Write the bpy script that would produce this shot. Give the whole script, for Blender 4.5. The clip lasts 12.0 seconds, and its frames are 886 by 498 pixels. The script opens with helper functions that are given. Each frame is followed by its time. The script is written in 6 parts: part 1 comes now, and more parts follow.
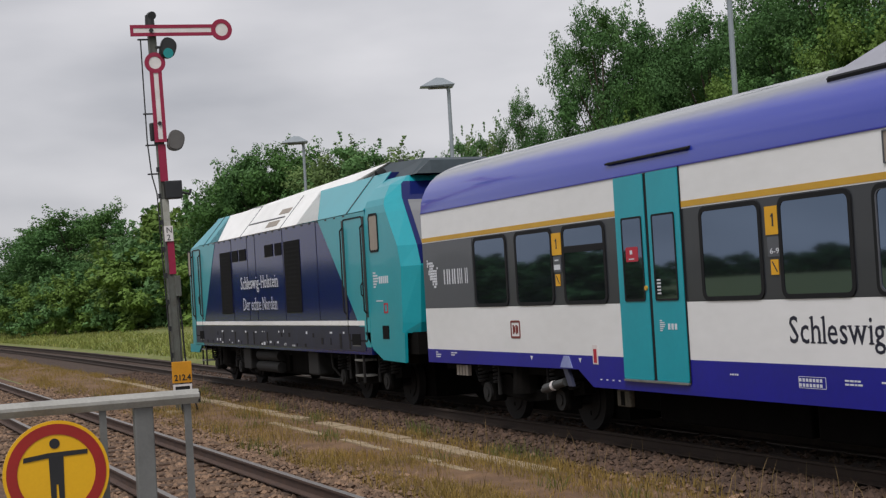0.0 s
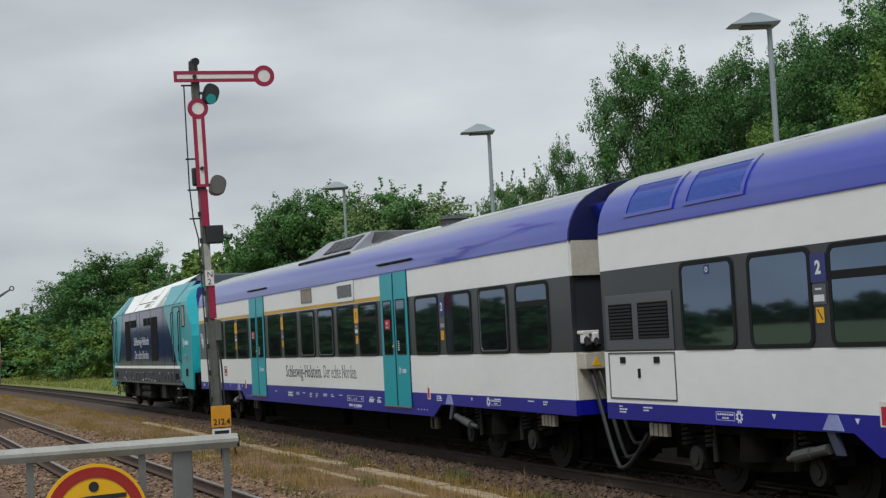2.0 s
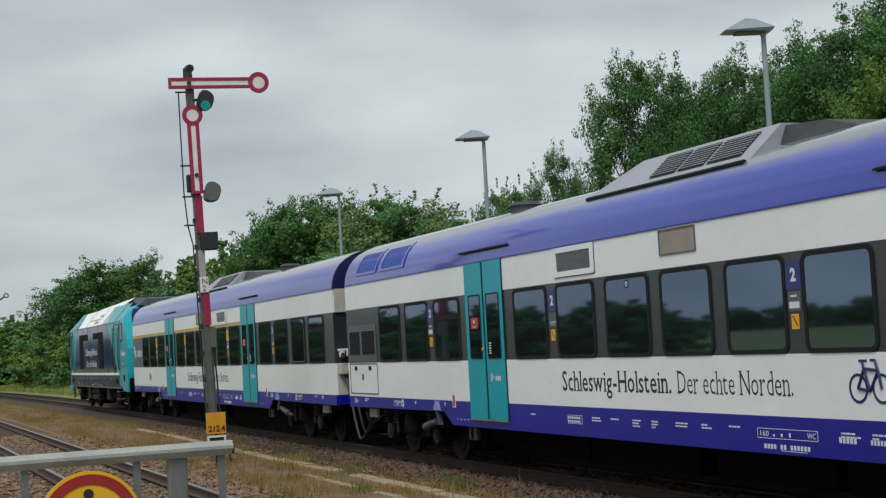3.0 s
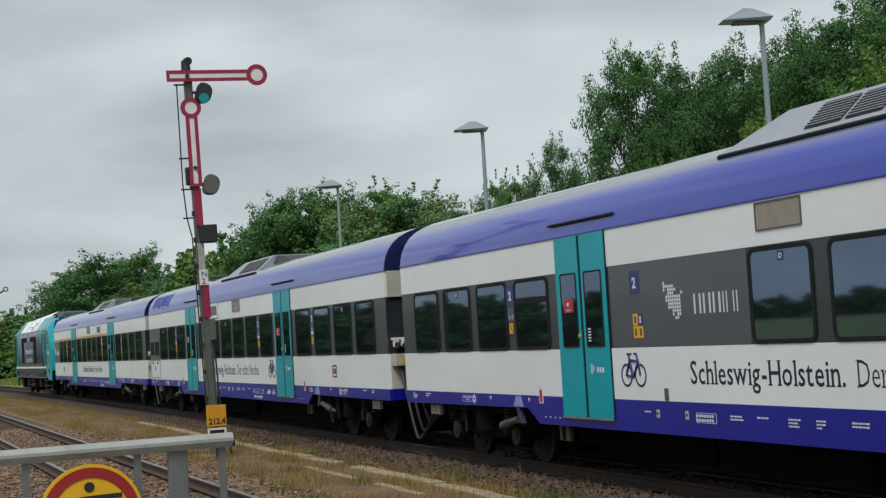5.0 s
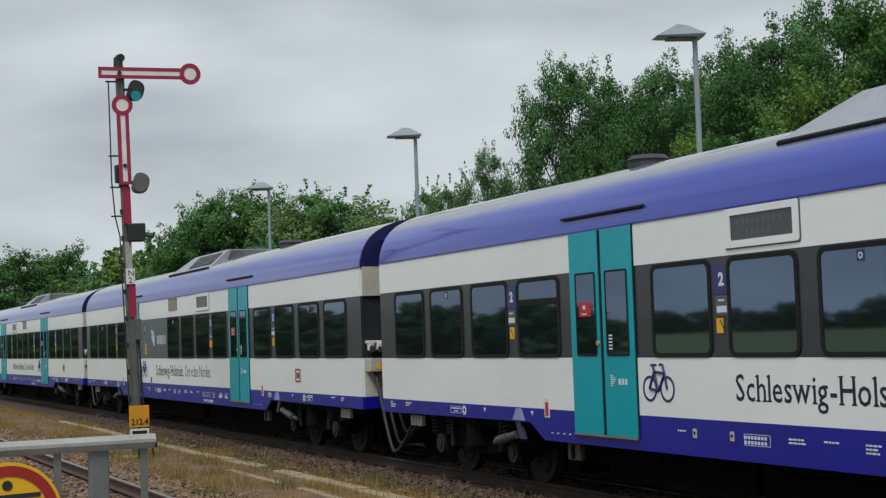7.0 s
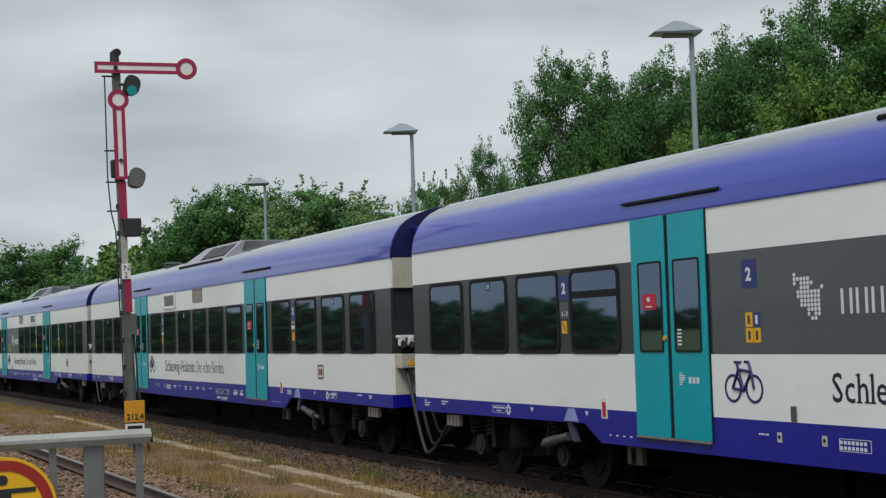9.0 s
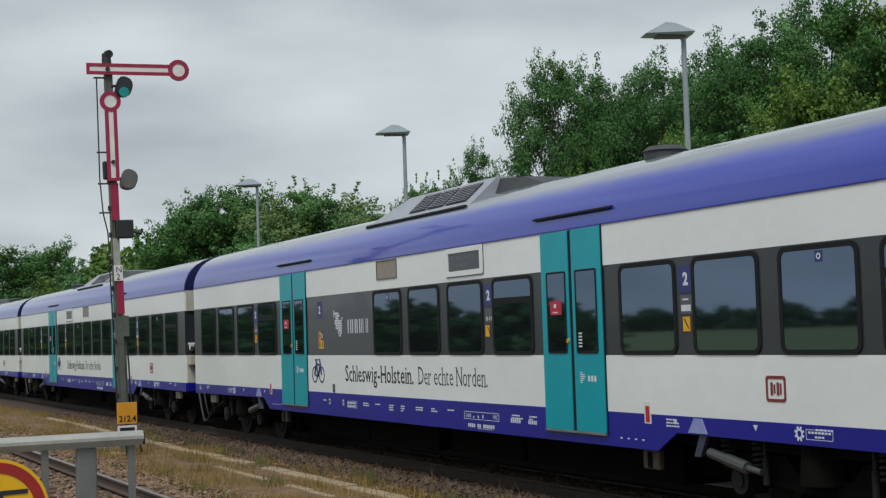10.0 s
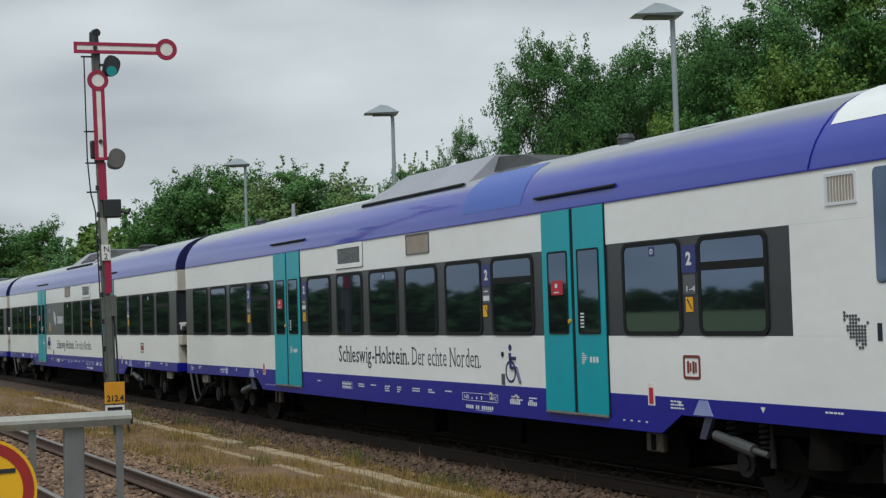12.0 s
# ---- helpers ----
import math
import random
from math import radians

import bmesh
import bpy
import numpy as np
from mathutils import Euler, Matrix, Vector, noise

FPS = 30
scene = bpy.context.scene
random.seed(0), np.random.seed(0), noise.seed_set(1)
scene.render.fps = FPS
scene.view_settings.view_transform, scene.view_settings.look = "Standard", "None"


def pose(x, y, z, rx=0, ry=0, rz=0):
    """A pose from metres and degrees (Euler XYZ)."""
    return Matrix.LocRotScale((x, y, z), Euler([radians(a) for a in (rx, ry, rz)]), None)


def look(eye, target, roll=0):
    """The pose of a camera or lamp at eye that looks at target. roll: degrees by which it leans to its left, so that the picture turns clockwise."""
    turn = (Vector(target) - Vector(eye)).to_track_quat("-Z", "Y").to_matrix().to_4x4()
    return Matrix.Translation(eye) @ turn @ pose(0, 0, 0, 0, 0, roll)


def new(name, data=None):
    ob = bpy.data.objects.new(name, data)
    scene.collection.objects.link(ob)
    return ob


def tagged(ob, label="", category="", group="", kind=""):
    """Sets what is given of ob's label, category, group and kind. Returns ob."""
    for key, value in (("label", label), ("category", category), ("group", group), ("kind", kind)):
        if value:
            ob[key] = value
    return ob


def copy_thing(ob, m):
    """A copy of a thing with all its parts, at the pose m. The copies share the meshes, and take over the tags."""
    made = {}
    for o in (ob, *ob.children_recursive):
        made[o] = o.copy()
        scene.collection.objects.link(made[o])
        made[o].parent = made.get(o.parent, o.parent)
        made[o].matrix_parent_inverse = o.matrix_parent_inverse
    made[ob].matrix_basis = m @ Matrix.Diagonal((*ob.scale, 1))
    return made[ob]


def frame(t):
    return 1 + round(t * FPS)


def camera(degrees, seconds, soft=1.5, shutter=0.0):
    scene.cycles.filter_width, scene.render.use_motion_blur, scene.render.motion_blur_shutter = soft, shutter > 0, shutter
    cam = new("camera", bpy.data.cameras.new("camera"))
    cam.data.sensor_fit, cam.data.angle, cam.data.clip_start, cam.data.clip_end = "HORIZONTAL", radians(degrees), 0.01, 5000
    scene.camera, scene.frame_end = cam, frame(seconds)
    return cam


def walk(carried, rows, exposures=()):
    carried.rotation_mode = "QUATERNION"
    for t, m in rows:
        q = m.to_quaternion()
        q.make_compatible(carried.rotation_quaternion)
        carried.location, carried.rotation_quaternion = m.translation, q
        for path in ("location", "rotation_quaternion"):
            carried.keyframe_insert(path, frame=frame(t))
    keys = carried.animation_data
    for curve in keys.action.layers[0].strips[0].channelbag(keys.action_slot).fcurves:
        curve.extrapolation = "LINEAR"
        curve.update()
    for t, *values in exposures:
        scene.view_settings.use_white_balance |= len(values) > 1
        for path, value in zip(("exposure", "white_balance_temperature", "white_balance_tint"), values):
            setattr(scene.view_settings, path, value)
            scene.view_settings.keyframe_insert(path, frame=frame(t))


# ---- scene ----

# ------------------------------------------------------------------ camera
cam = camera(33.56, 12.0, soft=1.3)
EYE = 2.0
PATH = [
    (0.0, -22.518, 1.531, -3.341), (0.5, -20.858, 1.592, -2.93), (1.0, -20.342, 2.369, -2.982), (1.5, -20.662, 3.047, -2.962),
    (2.0, -21.068, 3.4, -2.953), (2.5, -21.255, 3.588, -3.006), (4.5, -21.235, 3.627, -3.335), (5.0, -21.291, 3.297, -3.373),
    (5.5, -21.776, 3.327, -3.057), (6.0, -22.66, 3.52, -2.468), (6.5, -23.725, 3.424, -1.942), (7.0, -24.036, 3.423, -1.94),
    (9.0, -24.188, 3.257, -1.777), (9.5, -24.247, 3.402, -1.85), (10.0, -24.481, 3.299, -1.855), (10.5, -24.689, 3.002, -1.92),
    (11.0, -24.594, 2.69, -2.01), (11.5, -24.757, 2.704, -1.912), (12.0, -24.917, 2.522, -1.728)]
walk(cam, [(t, pose(0, 0, EYE, 90 + p, 0, y) @ pose(0, 0, 0, 0, 0, r)) for t, y, p, r in PATH],
     exposures=[(0.0, -0.02, 6500, 14), (1.0, -0.02, 6450, 11), (2.5, -0.03, 6230, 5), (4.5, -0.04, 6200, 4), (12.0, -0.04, 6200, 4)])

# ------------------------------------------------------------------ world and light
world = bpy.data.worlds.new("overcast_sky")
scene.world = world
world.use_nodes = True
wn, wl = world.node_tree.nodes, world.node_tree.links
wn.clear()
w_out, w_bg = wn.new("ShaderNodeOutputWorld"), wn.new("ShaderNodeBackground")
w_sky, w_tc, w_map = wn.new("ShaderNodeTexSky"), wn.new("ShaderNodeTexCoord"), wn.new("ShaderNodeMapping")
w_noise, w_ramp, w_mix, w_gain = wn.new("ShaderNodeTexNoise"), wn.new("ShaderNodeValToRGB"), wn.new("ShaderNodeMixRGB"), wn.new("ShaderNodeVectorMath")
w_sky.sky_type, w_sky.sun_disc = "NISHITA", False
w_sky.sun_elevation, w_sky.sun_rotation = radians(55.4), radians(230)
w_map.inputs["Scale"].default_value = (1.0, 1.0, 3.2)
w_map.inputs["Rotation"].default_value = (0.06, 0.1, 0.4)
w_noise.inputs["Scale"].default_value, w_noise.inputs["Detail"].default_value, w_noise.inputs["Roughness"].default_value = 4.2, 6.0, 0.42
w_ramp.color_ramp.elements[0].position, w_ramp.color_ramp.elements[0].color = 0.34, (4.5, 4.68, 4.95, 1)
w_ramp.color_ramp.elements[1].position, w_ramp.color_ramp.elements[1].color = 0.66, (7.3, 7.4, 7.55, 1)
w_gain.operation = "SCALE"
w_gain.inputs["Scale"].default_value = 0.8
w_mix.inputs["Fac"].default_value = 0.93
w_bg.inputs["Strength"].default_value = 0.1
wl.new(w_tc.outputs["Generated"], w_map.inputs["Vector"])
wl.new(w_map.outputs["Vector"], w_noise.inputs["Vector"])
wl.new(w_noise.outputs["Fac"], w_ramp.inputs["Fac"])
wl.new(w_sky.outputs["Color"], w_gain.inputs[0])
wl.new(w_gain.outputs["Vector"], w_mix.inputs["Color1"])
wl.new(w_ramp.outputs["Color"], w_mix.inputs["Color2"])
wl.new(w_mix.outputs["Color"], w_bg.inputs["Color"])
wl.new(w_bg.outputs["Background"], w_out.inputs["Surface"])
sun = new("sun", bpy.data.lights.new("sun", "SUN"))
sun.data.energy, sun.data.angle, sun.data.color = 2.5, radians(25), (1.0, 0.99, 0.97)
sun.matrix_basis = look((-36, -41, 79), (0, 0, 0))


# ------------------------------------------------------------------ materials
def rgb(h):
    """A linear colour from a hex one."""
    v = [int(h[i:i + 2], 16) / 255 for i in (0, 2, 4)]
    return tuple(c / 12.92 if c <= 0.04045 else ((c + 0.055) / 1.055) ** 2.4 for c in v)


def material(name, colour, rough=0.5, metal=0.0, second=None, scale=4.0, amount=0.35, grain=60.0, bump=0.0, bump_scale=None,
             spec=0.5, coat=0.0, island=0.0, thing=0.0, stretch=(1, 1, 1)):
    """A node material: colour varied at two scales (stains and grain), with fine relief."""
    m = bpy.data.materials.new(name)
    m.use_nodes = True
    n, l = m.node_tree.nodes, m.node_tree.links
    b = n["Principled BSDF"]
    second = second or tuple(c * 0.7 for c in colour)
    tc, mp = n.new("ShaderNodeTexCoord"), n.new("ShaderNodeMapping")
    mp.inputs["Scale"].default_value = stretch
    l.new(tc.outputs["Object"], mp.inputs["Vector"])
    big, fine = n.new("ShaderNodeTexNoise"), n.new("ShaderNodeTexNoise")
    big.inputs["Scale"].default_value, big.inputs["Detail"].default_value = scale, 5.0
    fine.inputs["Scale"].default_value, fine.inputs["Detail"].default_value = grain, 3.0
    l.new(mp.outputs["Vector"], big.inputs["Vector"])
    l.new(mp.outputs["Vector"], fine.inputs["Vector"])
    add = n.new("ShaderNodeMath")
    add.operation = "MULTIPLY_ADD"
    l.new(fine.outputs["Fac"], add.inputs[0])
    add.inputs[1].default_value = 0.5
    l.new(big.outputs["Fac"], add.inputs[2])
    rng = n.new("ShaderNodeMapRange")
    rng.inputs["From Min"].default_value, rng.inputs["From Max"].default_value = 0.5, 1.0
    rng.inputs["To Min"].default_value, rng.inputs["To Max"].default_value = 0.0, amount
    l.new(add.outputs["Value"], rng.inputs["Value"])
    mix = n.new("ShaderNodeMixRGB")
    mix.inputs["Color1"].default_value, mix.inputs["Color2"].default_value = (*colour, 1), (*second, 1)
    l.new(rng.outputs["Result"], mix.inputs["Fac"])
    last = mix.outputs["Color"]
    for on, node, out in ((island, "ShaderNodeNewGeometry", "Random Per Island"), (thing, "ShaderNodeObjectInfo", "Random")):
        if on:
            src, hsv, vr = n.new(node), n.new("ShaderNodeHueSaturation"), n.new("ShaderNodeMapRange")
            vr.inputs["To Min"].default_value, vr.inputs["To Max"].default_value = 1 - on, 1 + on
            l.new(src.outputs[out], vr.inputs["Value"])
            l.new(vr.outputs["Result"], hsv.inputs["Value"])
            l.new(last, hsv.inputs["Color"])
            last = hsv.outputs["Color"]
    l.new(last, b.inputs["Base Color"])
    b.inputs["Roughness"].default_value, b.inputs["Metallic"].default_value = rough, metal
    b.inputs["Specular IOR Level"].default_value, b.inputs["Coat Weight"].default_value = spec, coat
    if bump:
        bp, bn = n.new("ShaderNodeBump"), n.new("ShaderNodeTexNoise")
        bn.inputs["Scale"].default_value, bn.inputs["Detail"].default_value = bump_scale or grain, 4.0
        l.new(mp.outputs["Vector"], bn.inputs["Vector"])
        l.new(bn.outputs["Fac"], bp.inputs["Height"])
        bp.inputs["Strength"].default_value, bp.inputs["Distance"].default_value = bump, 0.02
        l.new(bp.outputs["Normal"], b.inputs["Normal"])
    return m


def leafy(name, colour, second, island=0.12, thing=0.15):
    # On crowns the broad noise between both colours stands in for clump shading.
    m = material(name, colour, 0.55, second=second, scale=0.6, amount=0.9, grain=3.0, island=island, thing=thing, spec=0.1)
    n, l = m.node_tree.nodes, m.node_tree.links
    b = n["Principled BSDF"]
    tr, mx, out = n.new("ShaderNodeBsdfTranslucent"), n.new("ShaderNodeMixShader"), n["Material Output"]
    src = b.inputs["Base Color"].links[0].from_socket
    l.new(src, tr.inputs["Color"])
    mx.inputs["Fac"].default_value = 0.2
    l.new(b.outputs["BSDF"], mx.inputs[1])
    l.new(tr.outputs["BSDF"], mx.inputs[2])
    l.new(mx.outputs["Shader"], out.inputs["Surface"])
    return m


WHITE = material("white_coach_paint", rgb("e2e3e3"), 0.35, second=rgb("c6c7c5"), scale=0.8, amount=0.4, grain=9, coat=0.15, stretch=(1, 0.4, 1))
SKIRT = material("royal_blue_paint", rgb("10138c"), 0.36, second=rgb("0e1070"), scale=1.2, amount=0.6, grain=12, coat=0.06)
def graded_roof():
    """Blue roof paint that turns grey towards the crown, by height."""
    m = material("blue_to_grey_roof", rgb("172a9c"), 0.4, second=rgb("1e339c"), scale=0.7, amount=0.8, grain=4, coat=1.0, stretch=(1, 0.3, 1))
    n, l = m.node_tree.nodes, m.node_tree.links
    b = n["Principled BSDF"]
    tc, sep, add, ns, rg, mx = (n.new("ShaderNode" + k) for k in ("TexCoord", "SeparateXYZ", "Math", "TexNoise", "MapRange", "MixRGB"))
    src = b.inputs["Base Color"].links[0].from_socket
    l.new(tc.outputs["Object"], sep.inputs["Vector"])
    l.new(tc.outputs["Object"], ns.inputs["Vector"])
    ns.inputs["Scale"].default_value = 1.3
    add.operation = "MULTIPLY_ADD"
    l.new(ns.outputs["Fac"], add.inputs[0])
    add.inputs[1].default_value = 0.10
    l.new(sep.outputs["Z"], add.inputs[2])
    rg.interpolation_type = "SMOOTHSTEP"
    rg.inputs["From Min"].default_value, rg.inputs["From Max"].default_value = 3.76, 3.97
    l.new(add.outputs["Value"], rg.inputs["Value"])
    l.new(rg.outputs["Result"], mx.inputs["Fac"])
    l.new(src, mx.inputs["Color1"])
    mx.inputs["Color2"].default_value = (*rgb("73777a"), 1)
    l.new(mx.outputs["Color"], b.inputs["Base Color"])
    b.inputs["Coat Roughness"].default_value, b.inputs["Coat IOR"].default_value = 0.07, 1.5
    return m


ROOF = graded_roof()
ROOFGREY = material("grey_roof_paint", rgb("9a9ba4"), 0.5, second=rgb("85868f"), scale=0.8, amount=0.7, grain=8)
ROOFPATCH = material("newer_blue_roof_paint", rgb("3a57a8"), 0.35, second=rgb("3f5aa6"), scale=1.0, amount=0.6, grain=8)
ROOFEND = material("dark_blue_roof_end", rgb("0d1250"), 0.5, second=rgb("0a0d30"), scale=1.5, amount=0.8, grain=12)
LOUVRE = material("louvre_blue", rgb("26348c"), 0.5, second=rgb("222d74"), scale=2, amount=0.6, grain=12)
BAND = material("anthracite_band", rgb("2f3237"), 0.3, second=rgb("292b30"), scale=1.0, amount=0.5, grain=10, coat=0.1)
PANEL = material("slate_grey_panel", rgb("4b4e55"), 0.33, second=rgb("43464c"), scale=1.0, amount=0.5, grain=10, coat=0.15)
TEAL = material("turquoise_paint", rgb("0097a6"), 0.34, second=rgb("008a98"), scale=1.5, amount=0.6, grain=14, coat=0.05)
TEALHI = material("turquoise_loco_paint", rgb("0f96a2"), 0.30, second=rgb("0c8994"), scale=1.2, amount=0.6, grain=12, coat=0.2)
NAVY = material("navy_loco_paint", rgb("18225a"), 0.10, second=rgb("161d4c"), scale=1.0, amount=0.5, grain=9, spec=0.35)
SOLEBAR = material("grimy_solebar", rgb("272b40"), 0.4, second=rgb("191b26"), scale=2, amount=0.8, grain=14, spec=0.25)
GOLD = material("gold_stripe", rgb("c69a2c"), 0.45, second=rgb("ad8424"), scale=2, amount=0.5)
RUBBER = material("black_rubber", rgb("151618"), 0.75, second=rgb("1e2022"), scale=6, amount=0.6, grain=50, spec=0.25)
# Grime colour taken down to near black: underframe shade is in it.
CHASSIS = material("grimy_shaded_chassis", rgb("0f0e0d"), 0.95, second=rgb("151311"), scale=3, amount=0.9, grain=30, bump=0.3, spec=0.08)
BRACKET = material("pale_blue_grey_steel", rgb("8a93c0"), 0.35, second=rgb("6f79ae"), scale=3, amount=0.7, grain=20)
GRIME = material("grimy_cream_steel", rgb("5b5343"), 0.7, second=rgb("2c2822"), scale=9, amount=1.0, grain=30)
# Dusty steel, also darkened for the shade under the train.
AXLEGREY = material("dusty_shaded_steel", rgb("191816"), 0.8, second=rgb("0f0e0d"), scale=6, amount=0.9, grain=40)
BRACKETDARK = material("dull_blue_grey_steel", rgb("363a4e"), 0.5, second=rgb("262838"), scale=3, amount=0.7, grain=20)
CABLE = material("dusty_black_cable", rgb("27282a"), 0.55, second=rgb("1c1d1e"), scale=8, amount=0.6, grain=40)
# Worn steel darkened to carry the shade on the wheelsets.
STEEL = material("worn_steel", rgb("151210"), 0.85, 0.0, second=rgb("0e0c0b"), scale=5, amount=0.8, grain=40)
SILVER = material("galvanised_pipe", rgb("80807c"), 0.45, 0.3, second=rgb("5c5c58"), scale=5, amount=0.7, grain=40)
DAMPER = material("grey_damper_tube", rgb("4a4c4c"), 0.5, 0.1, second=rgb("2e2e2c"), scale=4, amount=0.7, grain=40)
DARKROOF = material("dark_roof_unit", rgb("3b3d40"), 0.6, second=rgb("2c2d30"), scale=2, amount=0.7, grain=14)
EXHAUST = material("slate_exhaust_paint", rgb("3a464c"), 0.55, second=rgb("2c363b"), scale=2, amount=0.7, grain=14)
LOCOROOF = material("white_loco_roof", rgb("efefed"), 0.45, second=rgb("c9c9c4"), scale=1.2, amount=0.5, grain=12)
CREAM = material("cream_end_wall", rgb("c0bbae"), 0.55, second=rgb("9d968a"), scale=2.4, amount=0.8, grain=16)
VENT = material("taupe_vent", rgb("9a9186"), 0.6, second=rgb("82796e"), scale=5, amount=0.6)
DISPLAY = material("display_screen", rgb("41474a"), 0.25, second=rgb("383d40"), scale=6, amount=0.5, grain=80)
YELLOW = material("yellow_label", rgb("dca419"), 0.5, second=rgb("c48f14"), scale=6, amount=0.4)
RED = material("red_label", rgb("b01c34"), 0.45, second=rgb("941a2c"), scale=6, amount=0.4)
LETTER = material("dark_blue_lettering", rgb("171b2e"), 0.5)
PICTO = material("navy_pictogram", rgb("1c2158"), 0.5)
PLATERED = material("dull_red_print", rgb("74302a"), 0.5)
PALE = material("white_marking", rgb("cfd2d8"), 0.5)
LABELBLUE = material("blue_label", rgb("28306e"), 0.4)


def glass_dark(name, ior=2.9, tint=(0.5, 0.69, 1.0, 1)):
    m = material(name, rgb("1c2022"), 0.03, second=rgb("181b1d"), scale=1.5, amount=0.6, grain=6)
    b = m.node_tree.nodes["Principled BSDF"]
    b.inputs["IOR"].default_value = ior
    # The default blue tint puts the bluer mirrored sky into the glass.
    b.inputs["Specular Tint"].default_value = tint
    return m


GLASS = glass_dark("tinted_window_glass")
SCREEN = glass_dark("mirroring_windscreen", 4.5, (1, 1, 1, 1))
BALLAST = material("brown_ballast", rgb("70533f"), 0.9, second=rgb("3b281d"), scale=9, amount=1.0, grain=28, bump=1.0, bump_scale=22)
STONE = material("ballast_stone", rgb("846a54"), 0.85, second=rgb("46362a"), scale=3, amount=0.8, grain=30, island=0.45)
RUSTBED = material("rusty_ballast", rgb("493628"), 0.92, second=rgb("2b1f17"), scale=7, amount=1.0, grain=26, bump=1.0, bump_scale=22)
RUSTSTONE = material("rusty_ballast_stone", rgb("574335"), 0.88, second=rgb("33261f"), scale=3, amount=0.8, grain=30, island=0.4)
MEADOW = material("green_meadow", rgb("606e38"), 0.9, second=rgb("7d7c45"), scale=0.6, amount=1.0, grain=6, bump=0.6, bump_scale=9)
DRYGRASS = material("dry_grass_verge", rgb("7c5f43"), 0.95, second=rgb("543e2b"), scale=2.2, amount=1.0, grain=14, bump=0.8, bump_scale=18)
BLADE = leafy("grass_blades", rgb("9c8149"), rgb("74683a"), 0.3, 0.0)
BANKGRASS = leafy("bank_grass", rgb("708142"), rgb("908d50"), 0.35, 0.0)
CONCRETE = material("weathered_concrete", rgb("a08d70"), 0.9, second=rgb("7a6b54"), scale=4, amount=0.9, grain=40, bump=0.4)
SLEEPER = material("oiled_sleeper", rgb("584434"), 0.9, second=rgb("3b2c22"), scale=5, amount=0.9, grain=40, bump=0.5)
RAILSIDE = material("rusty_rail", rgb("3f302a"), 0.8, second=rgb("4f3b2f"), scale=6, amount=0.9, grain=50)
RAILTOP = material("polished_rail_head", rgb("857f7a"), 0.4, 0.5, second=rgb("655d57"), scale=3, amount=0.6)
# Main-track copies of the rail colours, darkened for the train's shade.
RAILWEB = material("shaded_brown_rail_web", rgb("35281f"), 0.85, second=rgb("291f19"), scale=6, amount=0.9, grain=50)
RAILDARK = material("shaded_rail_head", rgb("40352d"), 0.7, 0.1, second=rgb("33291f"), scale=3, amount=0.6)
PAVING = material("platform_paving", rgb("8f8b84"), 0.85, second=rgb("77736c"), scale=3, amount=0.8, grain=40, bump=0.3)
LEAF_A = leafy("deep_green_leaves", rgb("577c49"), rgb("385630"))
LEAF_B = leafy("light_green_leaves", rgb("587b41"), rgb("3b5b30"))
LEAF_C = leafy("olive_leaves", rgb("7b9058"), rgb("5b7345"))
LEAF_E = leafy("mid_green_leaves", rgb("688c57"), rgb("486a3e"))
LEAF_D = leafy("yellow_green_leaves", rgb("6c8640"), rgb("566f36"))
BARK = material("bark", rgb("4d4438"), 0.9, second=rgb("37302a"), scale=5, amount=0.9, grain=30, bump=0.6)
SIGRED = material("signal_red_enamel", rgb("95183e"), 0.45, second=rgb("7a1734"), scale=5, amount=0.6, grain=30)
PALEMAST = material("weathered_pale_mast", rgb("a9a9a0"), 0.6, second=rgb("7d7c72"), scale=6, amount=0.9, grain=40)
SIGWHITE = material("signal_white_enamel", rgb("d9d4d2"), 0.45, second=rgb("bdb7b3"), scale=5, amount=0.5, grain=30)
MAST = material("grey_green_mast_paint", rgb("5d625c"), 0.6, second=rgb("4a4740"), scale=6, amount=0.9, grain=40)
BLACKOUT = material("flat_black", rgb("0b0c0d"), 0.8, second=rgb("121314"), scale=6, amount=0.5, spec=0.15)
BLACK = material("black_enamel", rgb("1b1c1e"), 0.5, second=rgb("28292b"), scale=6, amount=0.5)
LENSHOOD = material("grey_lamp_hood", rgb("5e5b59"), 0.55, second=rgb("4a4846"), scale=6, amount=0.6)
GREENLENS = material("green_signal_lens", rgb("0f8686"), 0.15, second=rgb("0c7274"), scale=8, amount=0.5)
ORANGE = material("orange_yellow_board", rgb("cf901c"), 0.5, second=rgb("b47a16"), scale=5, amount=0.6, grain=30)
GALV = material("galvanised_railing", rgb("a5a49e"), 0.5, 0.2, second=rgb("84837d"), scale=7, amount=0.8, grain=60, bump=0.05)
LAMPGREY = material("lamp_grey_paint", rgb("8d959a"), 0.45, 0.2, second=rgb("7a8287"), scale=4, amount=0.6)
SIGNYEL = material("sign_yellow", rgb("dca812"), 0.4, second=rgb("c8960e"), scale=3, amount=0.5)
SIGNRED = material("sign_red", rgb("96231e"), 0.4, second=rgb("741c18"), scale=3, amount=0.5)


